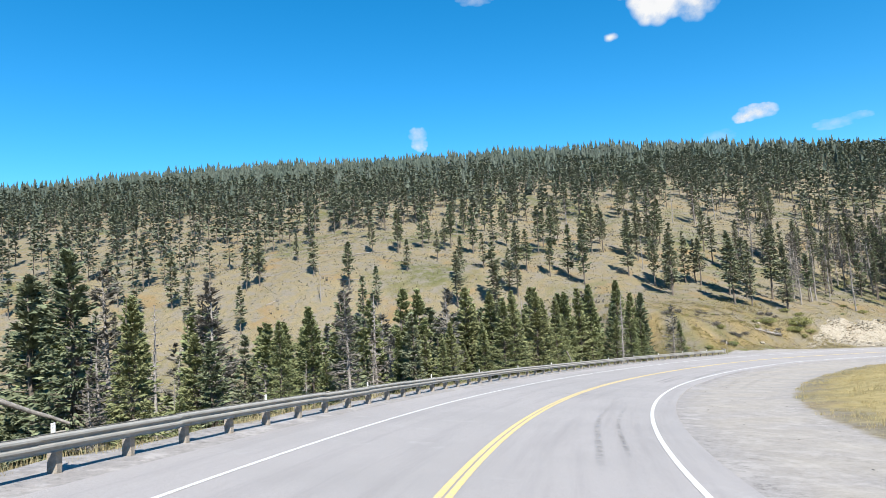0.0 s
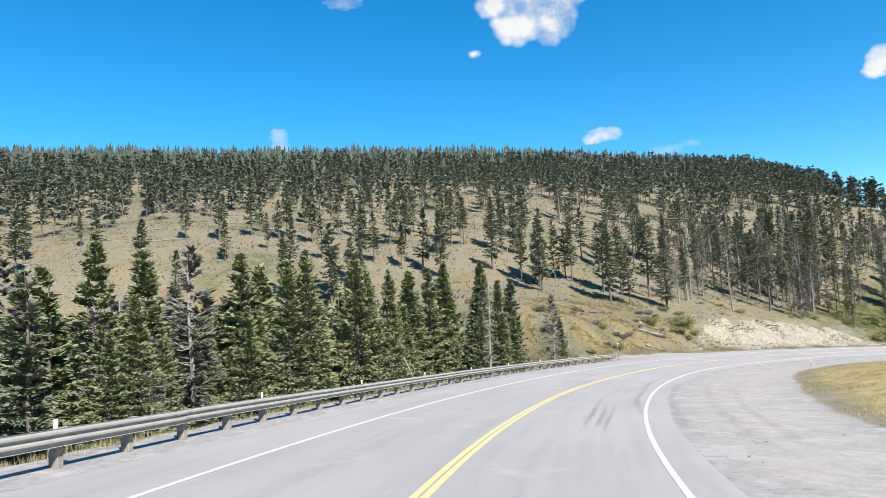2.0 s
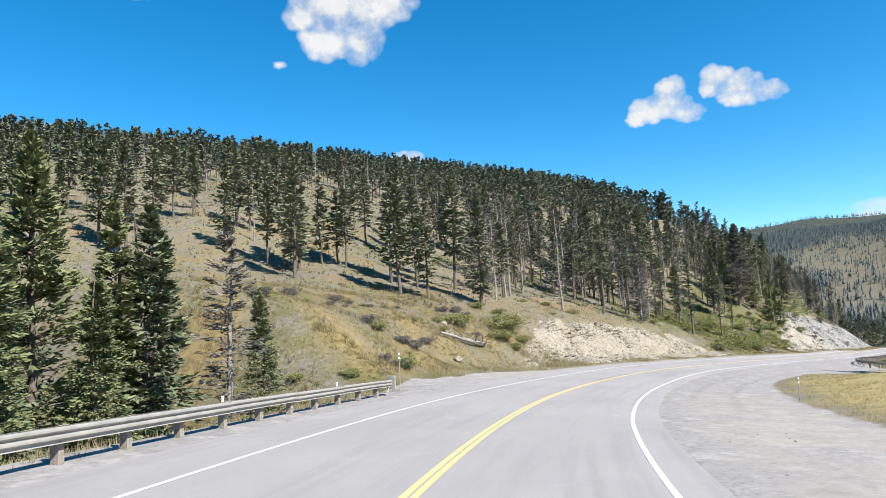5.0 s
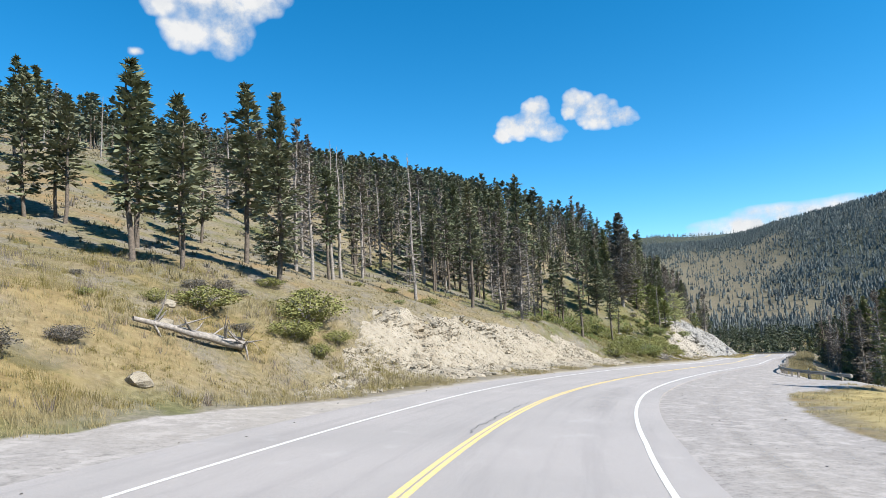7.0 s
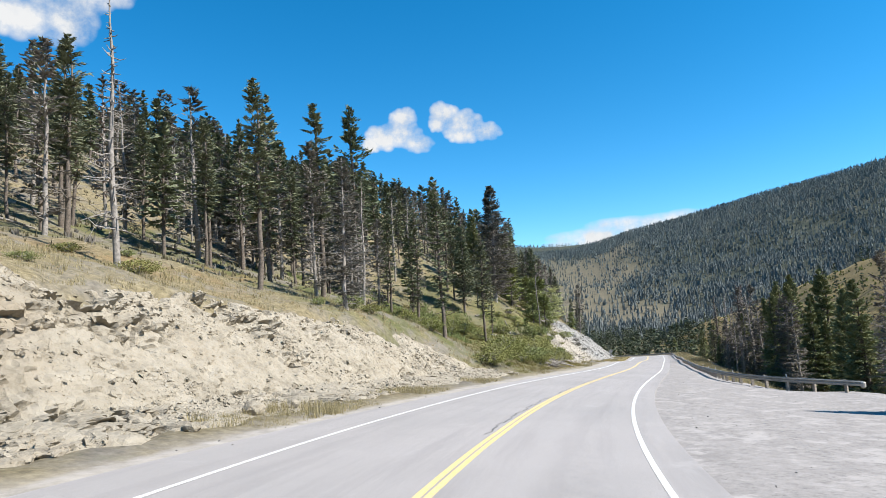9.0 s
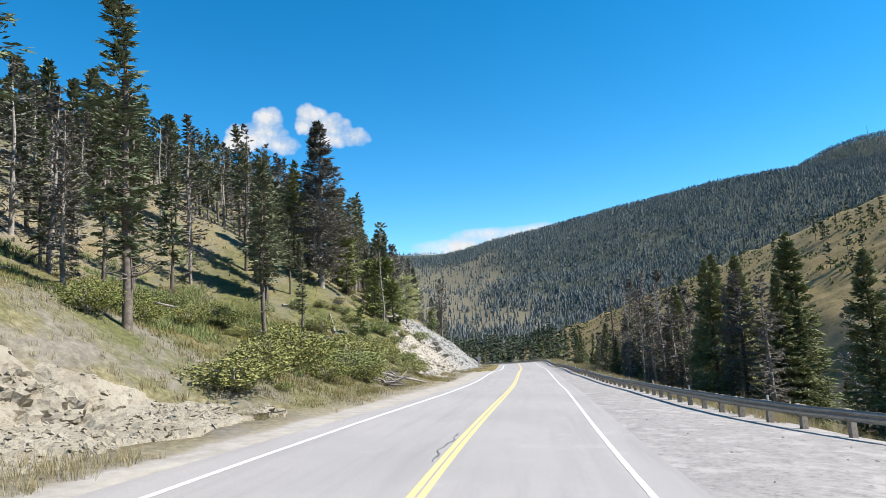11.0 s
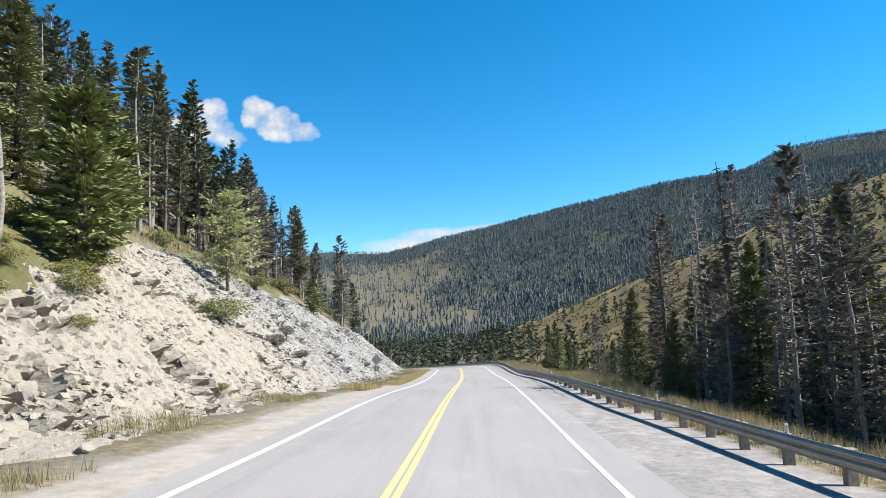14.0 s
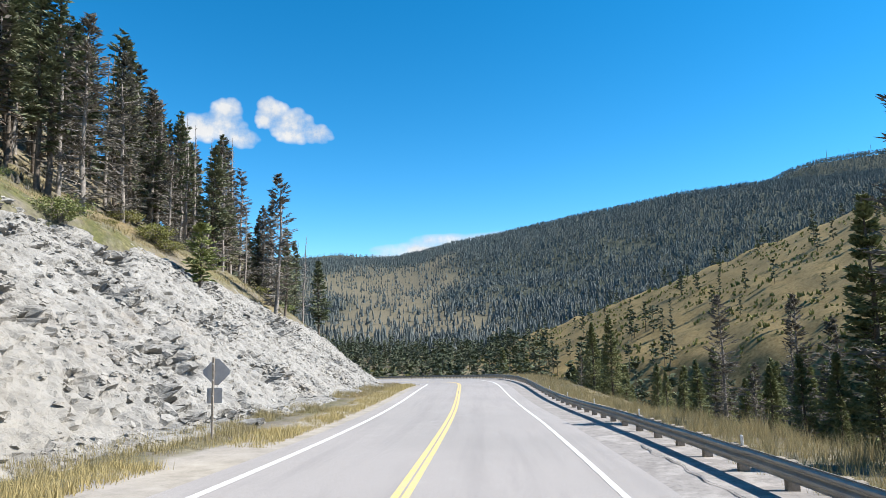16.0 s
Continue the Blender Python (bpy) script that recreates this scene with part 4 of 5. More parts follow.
def stone_mesh(seed):
    """An angular slab of broken rock."""
    r = np.random.RandomState(seed)
    v = np.array([(x, y, z) for z in (-0.5, 0.5) for x, y in ((-0.5, -0.3), (0.05, -0.5), (0.5, -0.2), (0.45, 0.35), (-0.1, 0.5), (-0.5, 0.25))])
    v = (v + r.normal(0, 0.07, v.shape)) * (1.0, r.uniform(0.7, 1.0), r.uniform(0.22, 0.42))
    v[6:, :2] *= r.uniform(0.7, 0.95)
    f = [(0, 5, 4, 3, 2, 1), (6, 7, 8, 9, 10, 11)] + [(k, (k + 1) % 6, (k + 1) % 6 + 6, k + 6) for k in range(6)]
    me = bpy.data.meshes.new("stone")
    me.from_pydata([tuple(q) for q in v], [], f)
    return me


STONES = [stone_mesh(k) for k in range(8)]
CREAM_STONES = [stone_mesh(k + 20) for k in range(8)]
for me in STONES:
    me.materials.append(ROCK)
for me in CREAM_STONES:
    me.materials.append(CREAM)


def bedding(thing_s, loose):
    """How a slab lies: along the road, leaning with the beds."""
    h = float(np.interp(thing_s, S, HD))
    return Euler((radians(24) + rng.normal(0, loose), radians(8) + rng.normal(0, loose), math.pi / 2 - h + rng.normal(0, 0.5)))


def slab_places(cv, ok, count, gather):
    """Places on a face, most of them in loose clusters."""
    p = cv[ok[:, 0], ok[:, 1]]
    w = np.clip(wave_noise(p[:, 0] + 0.7 * p[:, 2], p[:, 1] + p[:, 2], 7, 91) + 0.5 * wave_noise(p[:, 0], p[:, 1] + 2 * p[:, 2], 2.5, 92) + 0.25, 0, None) ** gather + 0.06
    return ok[rng.choice(len(ok), count, replace=False, p=w / w.sum())]


def rubble(thing, cv, ok, count, low, high, gather, loose, models, mat, label):
    """Broken slabs over a rock face, joined in one mesh."""
    shapes = []
    for me in models:
        me.calc_loop_triangles()
        shapes.append((np.array([q.co for q in me.vertices]), np.array([tuple(t.vertices) for t in me.loop_triangles])))
    pieces = []
    for j, i in slab_places(cv, ok, count, gather):
        v, f = shapes[rng.randint(len(shapes))]
        ro = np.array(bedding(road_s(cv[j, i]), loose).to_matrix())
        pieces.append((v @ ro.T * (low + (high - low) * rng.uniform() ** 2.5) + cv[j, i], f))
    ob = mesh_object("rubble", *join(pieces), mat, False, thing)
    return tagged(ob, label, kind="stuff")


def road_s(p):
    return 200.0 if p[0] < 170 else 262.0


rubble(cut_near, cv1, ok1, 7000, 0.04, 0.26, 1.0, 0.4, CREAM_STONES, CREAM, "loose cream rock fragments")
rubble(cut_far, cv2, ok2, 10000, 0.05, 0.34, 1.8, 0.28, STONES, ROCK, "broken grey rock slabs")
for thing, cv, ok, count, top, loose, models in ((cut_near, cv1, ok1, 230, 0.3, 0.5, CREAM_STONES), (cut_far, cv2, ok2, 280, 0.6, 0.28, STONES)):
    for j, i in slab_places(cv, ok, count, 1.6):
        p, g = cv[j, i], 0.1 + top * rng.uniform(0, 1) ** 2
        part_mesh("stone", models[rng.randint(8)], ROCK, thing, Matrix.Translation(p) @ bedding(road_s(p), loose).to_matrix().to_4x4() @ Matrix.Diagonal((g, g, g, 1)))


def boulder(s, u, size, seed):
    p = on_road(s, u)
    bm = bmesh.new()
    bmesh.ops.create_icosphere(bm, subdivisions=2, radius=0.5)
    r = np.random.RandomState(seed)
    for q in bm.verts:
        w = noise.noise(q.co * 2.2 + Vector((seed * 3.1, 0, 0)))
        q.co = q.co * (1 + 0.45 * w) + Vector(r.normal(0, 0.02, 3))
        q.co.z *= 0.6
    me = bpy.data.meshes.new("boulder")
    bm.to_mesh(me)
    bm.free()
    me.materials.append(CREAM)
    ob = new("boulder", me)
    ob.matrix_basis = Matrix.Translation((p[0], p[1], height_at(p[0], p[1]) + size * 0.12)) @ Matrix.Rotation(seed * 1.3, 4, "Z") @ Matrix.Diagonal((size, size, size * 1.2, 1))
    return tagged(ob, "pale angular boulder lying at the foot of the bank", "boulder", "boulders by the road")


for k, (s, u, g) in enumerate(((121.1, -13.9, 0.9), (150.3, -9.6, 0.7), (152.3, -9.4, 0.5), (126.2, -17.6, 0.8), (117.5, -16, 0.6), (131.5, -11.5, 0.5), (128.4, -19.5, 0.7), (146.5, -9.0, 0.5))):
    boulder(s, u, g, k)

spots = [(rng.uniform(112, 200), rng.uniform(3.6, 13)) for _ in range(420)] + [(rng.uniform(-5, 112), rng.uniform(3.8, 8.2)) for _ in range(200)] + [(rng.uniform(104, 190), -rng.uniform(7.2, 9.5)) for _ in range(160)]
lot_pieces = []
for s, u in spots:
    p = on_road(s, u)
    ro = np.array(Euler((rng.normal(0, 0.3), rng.normal(0, 0.3), rng.uniform(0, 6.3))).to_matrix())
    me = STONES[rng.randint(8)]
    v = np.array([q.co for q in me.vertices]) @ ro.T * (0.015 + 0.07 * rng.uniform() ** 3)
    lot_pieces.append((v + (p[0], p[1], p[2] + 0.005), np.array([tuple(t.vertices) for t in me.loop_triangles])))
tagged(mesh_object("loose_stones", *join(lot_pieces), DARK_STONE, False), "small dark stones scattered on the gravel shoulders", "stones", kind="stuff")

# ---- fallen wood ----
def log(a, b, girth, label, limbs=0, seed=0):
    r = np.random.RandomState(seed)
    a, b = np.array(a, float), np.array(b, float)
    k = np.linspace(0, 1, 7)[:, None]
    line = a + (b - a) * k + np.cumsum(r.normal(0, 0.015, (7, 3)), 0) * np.linalg.norm(b - a) * 0.3
    pieces = [tube(line, girth * (1 - 0.6 * k.ravel()) + 0.01, 7)]
    for j in range(limbs):
        c = line[0] + r.normal(0, 0.12, 3) if j % 2 else line[r.randint(1, 6)]
        d = r.normal(0, 1, 3) * (1, 1, 0.6) + (0, 0, 0.35)
        d *= r.uniform(0.6, 1.6) / np.linalg.norm(d)
        e = c + d
        pieces.append(tube([c, c + d * 0.5 + r.normal(0, 0.05, 3), e], [0.055, 0.04, 0.012], 4))
        pieces.append(tube([c + d * 0.5, e + r.normal(0, 0.3, 3)], [0.02, 0.006], 3))
    thing = mesh_object("fallen_log", *pieces[0], BARK_DEAD)
    if limbs:
        tagged(mesh_object("branch_mass", *join(pieces[1:]), BARK_DEAD, True, thing), kind="stuff")
    return tagged(thing, label, "log", "fallen logs")


def rest(s, u, lift):
    p = on_road(s, u)
    return (p[0], p[1], height_at(p[0], p[1]) + lift)


log(rest(128.6, -15.5, 0.35), rest(124.2, -17.2, 0.5), 0.22, "weathered grey fallen log with a root tangle on the bank", 34, 1)
log(rest(204.6, -9.9, 0.2), rest(208.4, -7.5, 0.15), 0.11, "long bleached fallen log beside the road", 4, 2)
log(rest(200.2, -8.6, 0.1), rest(201.4, -7.6, 0.7), 0.07, "pile of bleached dead branches beside the road", 30, 3)
log(rest(11.0, -12.2, 2.4), rest(13.2, -11.4, 1.0), 0.07, "leaning bleached dead pole behind the guardrail", 0, 4)
log(rest(64.0, -11.9, 2.2), rest(64.6, -11.3, 0.2), 0.05, "leaning bleached dead pole behind the guardrail", 0, 5)
for k in range(34):
    x, y = rng.uniform(-60, 120), rng.uniform(150, 240)
    a = rng.uniform(-0.7, 0.7)
    n = rng.uniform(3, 8)
    log((x, y, height_at(x, y) + 0.15), (x + n * math.cos(a), y + n * math.sin(a), height_at(x + n * math.cos(a), y + n * math.sin(a)) + 0.12), 0.13, "grey fallen tree trunk lying on the hillside", 0, 20 + k)
for k in range(16):
    s, e = rng.uniform(186, 236), rng.uniform(14, 30)
    log(rest(s, -e, 0.15), rest(s + rng.uniform(2, 5), -e - rng.uniform(-2, 2), 0.15), 0.1, "grey fallen tree trunk lying on the hillside", 0, 60 + k)


# ---- shrubs ----
def shrub_model(seed, leaf, label):
    r = np.random.RandomState(seed)
    thing = new("shrub", None)
    stems = []
    for k in range(14):
        a, t = r.uniform(0, 6.28), r.uniform(0.2, 0.8)
        stems.append(tube([(0, 0, -0.1), (0.25 * math.cos(a) * t, 0.25 * math.sin(a) * t, 0.4), (0.6 * math.cos(a) * t, 0.6 * math.sin(a) * t, r.uniform(0.7, 1.0))], [0.02, 0.014, 0.005], 3))
    mesh_object("stem", *join(stems), BARK_DEAD, True, thing)
    n = 3200
    c = r.normal(0, 1, (n, 3))
    c /= np.linalg.norm(c, axis=1)[:, None]
    c *= (r.uniform(0.25, 1, (n, 1)) ** 0.5) * (1 + 0.3 * np.sin(c[:, :1] * 5 + seed) * np.cos(c[:, 1:2] * 4) + 0.16 * np.sin(c[:, 2:] * 9 + c[:, :1] * 7 + seed))
    c = c * (0.62, 0.62, 0.45) + (0, 0, 0.5)
    v, f = sprays(c, r.normal(0, 1, (n, 3)) + (0, 0, 0.5), 0.042, r, 0.42, 0.8)
    mesh_object("foliage", v, f, leaf, False, thing)
    return tagged(thing, label, "shrub", "shrubs on the bank")


SHRUBS = [shrub_model(1, LEAF, "rounded yellow-green shrub on the roadside bank"), shrub_model(2, LEAF, "rounded yellow-green shrub on the roadside bank"), shrub_model(3, NEEDLE_YOUNG, "low dark green juniper shrub on the bank"), shrub_model(4, NEEDLE_GREY, "grey-green sagebrush on the dry bank")]
spots = [(130.5, -19.3, 3.0, 0), (136.8, -17.4, 3.4, 1), (133.8, -16.4, 2.2, 0), (113.1, -14.0, 1.5, 2), (214.9, -9.8, 2.0, 1), (205.5, -12.0, 3.2, 0), (202.5, -11.0, 3.4, 1), (199, -10.5, 3.0, 2), (196, -12, 3.2, 0), (209, -13.2, 2.4, 1), (212, -12.5, 1.6, 3), (185.6, -10.8, 3.0, 1), (189, -11.2, 2.8, 0), (192.5, -11.5, 3.0, 1), (256.9, -13.9, 1.2, 3), (246.2, -14.3, 2.2, 2), (251, -12.8, 1.3, 3), (254, -12.0, 1.0, 3), (272, -21, 2.4, 2), (287, -22, 1.8, 3), (220, -12.5, 1.8, 1), (226, -14.5, 2.0, 2)]
for k in range(95):
    s = rng.uniform(186, 238)
    spots.append((s, float(-table(s, ((188, 9.3), (238, 8.9)))) - rng.uniform(0.6, 15), rng.uniform(0.6, 2.1), rng.choice((0, 1, 2, 0, 1))))
for k in range(34):
    spots.append((rng.uniform(104, 136), -rng.uniform(13.5, 26), rng.uniform(0.5, 1.5), rng.choice((0, 1, 3, 3))))
for k in range(46):
    s = rng.uniform(136, 330)
    spots.append((s, -float(cut_reach(np.array([s]))[0]) - rng.uniform(8.3, 16), rng.uniform(0.7, 2.2), rng.randint(4)))
seen = set()
for s, u, g, k in spots:
    p = on_road(s, u)
    ob = SHRUBS[k] if k not in seen else copy_thing(SHRUBS[k], Matrix.Identity(4))
    seen.add(k)
    ob.matrix_basis = Matrix.Translation((p[0], p[1], height_at(p[0], p[1]) - 0.05)) @ Matrix.Rotation(rng.uniform(0, 6), 4, "Z") @ Matrix.Diagonal((g, g * rng.uniform(0.8, 1.2), g * rng.uniform(0.4, 0.75), 1))

# ---- single trees ----
HILL = "pines on the open hillside"
for x, y, h in ((203.3, 178, 19), (199, 179.5, 18), (206.5, 180, 16), (63.7, 140.8, 13.6), (66.5, 139.0, 13.2), (57.5, 149.5, 12.2), (59.9, 147.2, 10.9), (70.2, 130.1, 14.4), (99.1, 139.3, 14.7), (104.9, 145.2, 15.5), (117.5, 147.9, 20.5), (117.4, 137.5, 14.5), (159.2, 168.7, 14), (97.7, 165.8, 11.4), (129.1, 140.6, 11.2), (143.6, 148.7, 8.1), (50.3, 139.2, 13.7), (61.2, 133.3, 14.0), (63.8, 131.6, 11.3), (71.1, 137.3, 15.2), (53.3, 147, 15), (80.1, 139, 10.7), (106.6, 141.2, 15.6)):
    plant("slim" if x > 96 else "pine", x, y, h, HILL)
for x, y, h in ((10.9, 163.3, 9.2), (3.4, 145.7, 13), (33.1, 147.8, 13.1), (21.3, 157.9, 10.5), (11.9, 145.5, 15), (26.4, 153.7, 9.6), (-8.8, 165.6, 8.5), (4.4, 155.9, 11.9), (-33.7, 166.5, 11.9), (-47.5, 165.2, 12.6), (-66, 155, 14)):
    plant("far_pine", x, y, h, HILL)
for x, y, h in ((77.8, 141, 14.5), (105.7, 140.9, 12.2), (103.3, 135.4, 10.8), (149, 166, 14), (163, 171, 15), (203.4, 130.1, 16.2), (181.5, 123.8, 14.9), (177, 122.3, 12.3), (190.8, 121.6, 15.6), (120.9, 105.5, 9.4), (180.3, 118.4, 13.4), (186.3, 121.0, 14.5), (168.5, 116.5, 12), (197, 124, 13)):
    plant("grey", x, y, h, "half-dead spruces")
for x, y, h in ((81, 139.7, 13.8), (87.8, 135.6, 15), (97.3, 156.2, 10.6), (75.8, 134.8, 12.2), (82.8, 141, 13.5), (50.8, 159.8, 8.5), (-15.3, 39.6, 11.2), (-5, 57.2, 9.9), (185.9, 126.1, 14.8), (166.9, 119.2, 9.4), (111, 141, 11)):
    plant("dead", x, y, h, "dead pines")
for x, y, h in ((160.8, 151.6, 4.4), (165.5, 151.9, 5.9), (141.8, 141.6, 2.4), (167.0, 154.0, 7.3), (207.8, 166.7, 3.9), (12, 74.8, 7.5), (171, 157, 6), (163, 156.5, 7), (150, 147, 3), (175, 160, 6.5)):
    plant("young", x, y, h, "young pines on the bank")
plant("pole", 186.0, 169.5, 15.2, HILL)
plant("pole", 161.1, 150.8, -3.1 - height_at(161.1, 150.8), HILL)
plant("broad", 157.6, 156.2, 8.6 - height_at(157.6, 156.2), "half-dead spruces")
for x, y, top in ((158.9, 160.7, 3.6), (164.1, 164.0, 6.6), (169.3, 161.0, 1.7)):
    plant("fir", x, y, min(top - height_at(x, y), 20), "firs on the bank")
plant("aspen", 184.6, 160.0, 7.2)
for x, y, top in ((186.0, 130.2, -10.8), (185.8, 126.2, -9.1)):
    plant("snag", x, y, top - height_at(x, y), "dead pines")
plant("rust", -16.9, 28.9, 9.9)
for x, y, h in ((26.3, 97, 17.5), (19.8, 88.9, 15.8), (15.8, 84.2, 14.4), (9.3, 75.7, 11.9), (-23, 35.7, 11.8), (-22.9, 47.2, 14.6), (-11.9, 47.5, 11.7), (-8.4, 50.3, 10.7), (-8.3, 63.4, 11.5), (-2.8, 65.5, 10.5), (2.1, 76.6, 14.7), (-3.9, 54.0, 9.1), (-2.0, 57.6, 9.0), (0.4, 70, 11.3), (12, 86.1, 16.2), (21.7, 95.0, 17.6), (29.5, 100.5, 15.8), (-0.5, 61.8, 9.4)):
    plant("fir", x, y, h, "firs below the road")
plant("pine", 31.9, 103.5, 15.5, HILL)
for x, y, h in ((166.9, 118.4, 14.5), (157.1, 115.7, 13.4), (208.6, 130.5, 12.9), (175.3, 117.8, 17.1), (155.5, 112, 15.8), (230.1, 130, 9.8), (219.6, 130.7, 5.6), (303.1, 155.1, 14.6), (261, 141.4, 7.7), (331, 179.4, 17), (338, 175, 17.1), (280.9, 149.7, 11), (103.9, 100.3, 9.1), (140, 108, 13), (270, 138, 10), (245, 132, 9), (316, 160, 13)):
    plant("fir", x, y, h, "firs below the valley-side guardrail")


def bank_trees(count, s0, s1, e0, e1, kinds, low, high, group):
    for _ in range(count):
        s, u = rng.uniform(s0, s1), rng.uniform(e0, e1)
        p = on_road(s, u)
        plant(kinds[rng.randint(len(kinds))], p[0], p[1], rng.uniform(low, high), group)


bank_trees(24, 190, 236, -60, -38, ("slim", "pine", "grey", "dead"), 10, 15, HILL)
bank_trees(64, 238, 278, -64, -27, ("slim", "grey", "slim", "dead"), 9, 14, HILL)
bank_trees(70, 262, 330, -36, -23, ("dead", "grey", "dead", "slim"), 10, 15, HILL)
bank_trees(40, 262, 330, -52, -30, ("slim", "grey", "pine"), 12, 17, HILL)
bank_trees(60, 156, 192, -58, -28, ("slim", "slim", "grey"), 10, 15, HILL)
bank_trees(26, 240, 330, 10.5, 18, ("fir", "fir", "grey"), 3, 7, "firs below the valley-side guardrail")
bank_trees(36, 252, 330, 14, 42, ("fir", "grey", "fir", "dead"), 3, 7.5, "firs below the valley-side guardrail")
bank_trees(34, 238, 278, 14.5, 28, ("grey", "dead", "fir", "grey"), 5, 10, "firs below the valley-side guardrail")
bank_trees(18, 205, 250, 20, 40, ("fir", "grey", "dead", "fir"), 6, 12, "firs below the valley-side guardrail")
bank_trees(16, 178, 206, 20, 34, ("fir", "grey", "fir"), 9, 14, "firs below the valley-side guardrail")
bank_trees(20, 231, 258, 15, 23, ("dead", "grey", "fir", "dead"), 9, 14, "firs below the valley-side guardrail")
bank_trees(14, 198, 226, 15, 24, ("fir", "grey", "fir"), 9, 13, "firs below the valley-side guardrail")
bank_trees(20, 290, 332, -27, -17, ("pine", "grey", "pine", "dead"), 8, 13, HILL)
for s, u, h, kind in ((246, 12.2, 12.5, "dead"), (250, 13, 9.5, "dead"), (244, 12, 8, "grey"), (248, 14.5, 10.5, "dead"), (241.5, 11.6, 7, "grey"), (252, 14, 8, "fir"), (240, 13.5, 9.5, "dead"), (247, 11, 5, "fir"), (251, 11.2, 4, "grey"), (243.5, 14.5, 11, "dead"), (249.5, 15.5, 8.5, "fir"), (237, 12.5, 10, "dead"), (234, 13, 8.5, "grey")):
    p = on_road(s, u)
    plant(kind, p[0], p[1], h, "firs below the valley-side guardrail" if kind == "fir" else "dead pines")
for k in range(430):
    s, u = rng.uniform(-14, 99), -rng.uniform(13.5, 72)
    p = on_road(s, u)
    top = float(np.interp(s, S, RZ)) + 2.2 + rng.uniform(-3.5, 3.5) + 0.06 * max(s, 0) - height_at(p[0], p[1])
    plant(("fir", "grey", "fir", "fir", "pine", "dead")[rng.randint(6)] if u > -50 else ("fir", "grey", "pine", "dead", "fir")[rng.randint(5)], p[0], p[1], min(max(top, 4.5), 18), "firs below the road")


def hill_density(x, y):
    s, u = road_coords(x, y)
    d = 0.15 + 0.3 * (wave_noise(x, y, 48, 21) > 0.15) + 0.85 * smoothstep(212, 262, y + 10 * wave_noise(x, y, 70, 22)) + 0.4 * smoothstep(-30, -90, x) + 0.16 * smoothstep(80, 140, x)
    return np.where(u < -30, d, 0) * (y > 116) * (rng.uniform(0, 1, x.shape) < d)


for k in range(78):
    x = rng.uniform(108, 152)
    plant(("slim", "grey", "pine", "slim", "dead", "grey")[k % 6], x, 141 + 0.3 * (x - 108) + 38 * rng.uniform(0, 1) ** 1.3, rng.uniform(8, 13), HILL)
for _ in range(16):
    plant("far_pine", rng.uniform(28, 78), rng.uniform(153, 186), rng.uniform(10, 13.5), HILL)
places = scatter(2350, lambda n: (rng.uniform(-260, 330, n), rng.uniform(116, 400, n)), lambda x, y: hill_density(x, y) > 0)
places.sort(key=lambda q: math.hypot(q[0] - 60, q[1] - 90))
for x, y in places[:110]:
    plant("far_pine" if rng.uniform() < 0.86 else "dead", x, y, rng.uniform(8, 13.5), HILL)


def joined_trees(name, spots, low, high, models, label):
    """Many trees in one mesh, each with its trunk and its crown of sprays."""
    vs, fs, mats, n = [], [], [], 0
    heights = terrain(np.array([q[0] for q in spots]), np.array([q[1] for q in spots]))[0]
    for (x, y), ground_z in zip(spots, heights):
        cv, cf, tv, tf = models[rng.randint(len(models))]
        g, a = rng.uniform(low, high) / 10, rng.uniform(0, 6.28)
        ro = np.array(((math.cos(a), -math.sin(a), 0), (math.sin(a), math.cos(a), 0), (0, 0, 1)))
        at = np.array((x, y, ground_z))
        for v, f, m in ((cv, cf, 0), (tv, tf, 1)):
            vs.append(v @ ro.T * g + at)
            fs.append(f + n)
            mats.append(np.full(len(f), m, np.int32))
            n += len(v)
    ob = mesh_object(name, np.concatenate(vs), np.concatenate(fs), NEEDLE_FAR, False)
    ob.data.materials.append(BARK)
    ob.data.polygons.foreach_set("material_index", np.concatenate(mats))
    return tagged(ob, label, "trees", kind="stuff")


light = []
for k, (r, c, p) in enumerate(((2.0, 0.2, 0.6), (2.2, 0.26, 0.7), (1.8, 0.15, 0.5), (2.1, 0.28, 0.8), (1.6, 0.2, 0.6))):
    cv, cf, _ = crown(130 + k, 10, r, c, 38, 6, 0.72, p, 0.2, wide=0.3)
    tv, tf = tube([(0, 0, -0.5), (0.05, 0, 5), (0, 0, 9.8)], [0.14, 0.1, 0.02], 4)
    light.append((cv, cf, tv, tf))
joined_trees("hillside_pines", places[110:], 9, 14, light, "many dark green pines spread over the hillside")


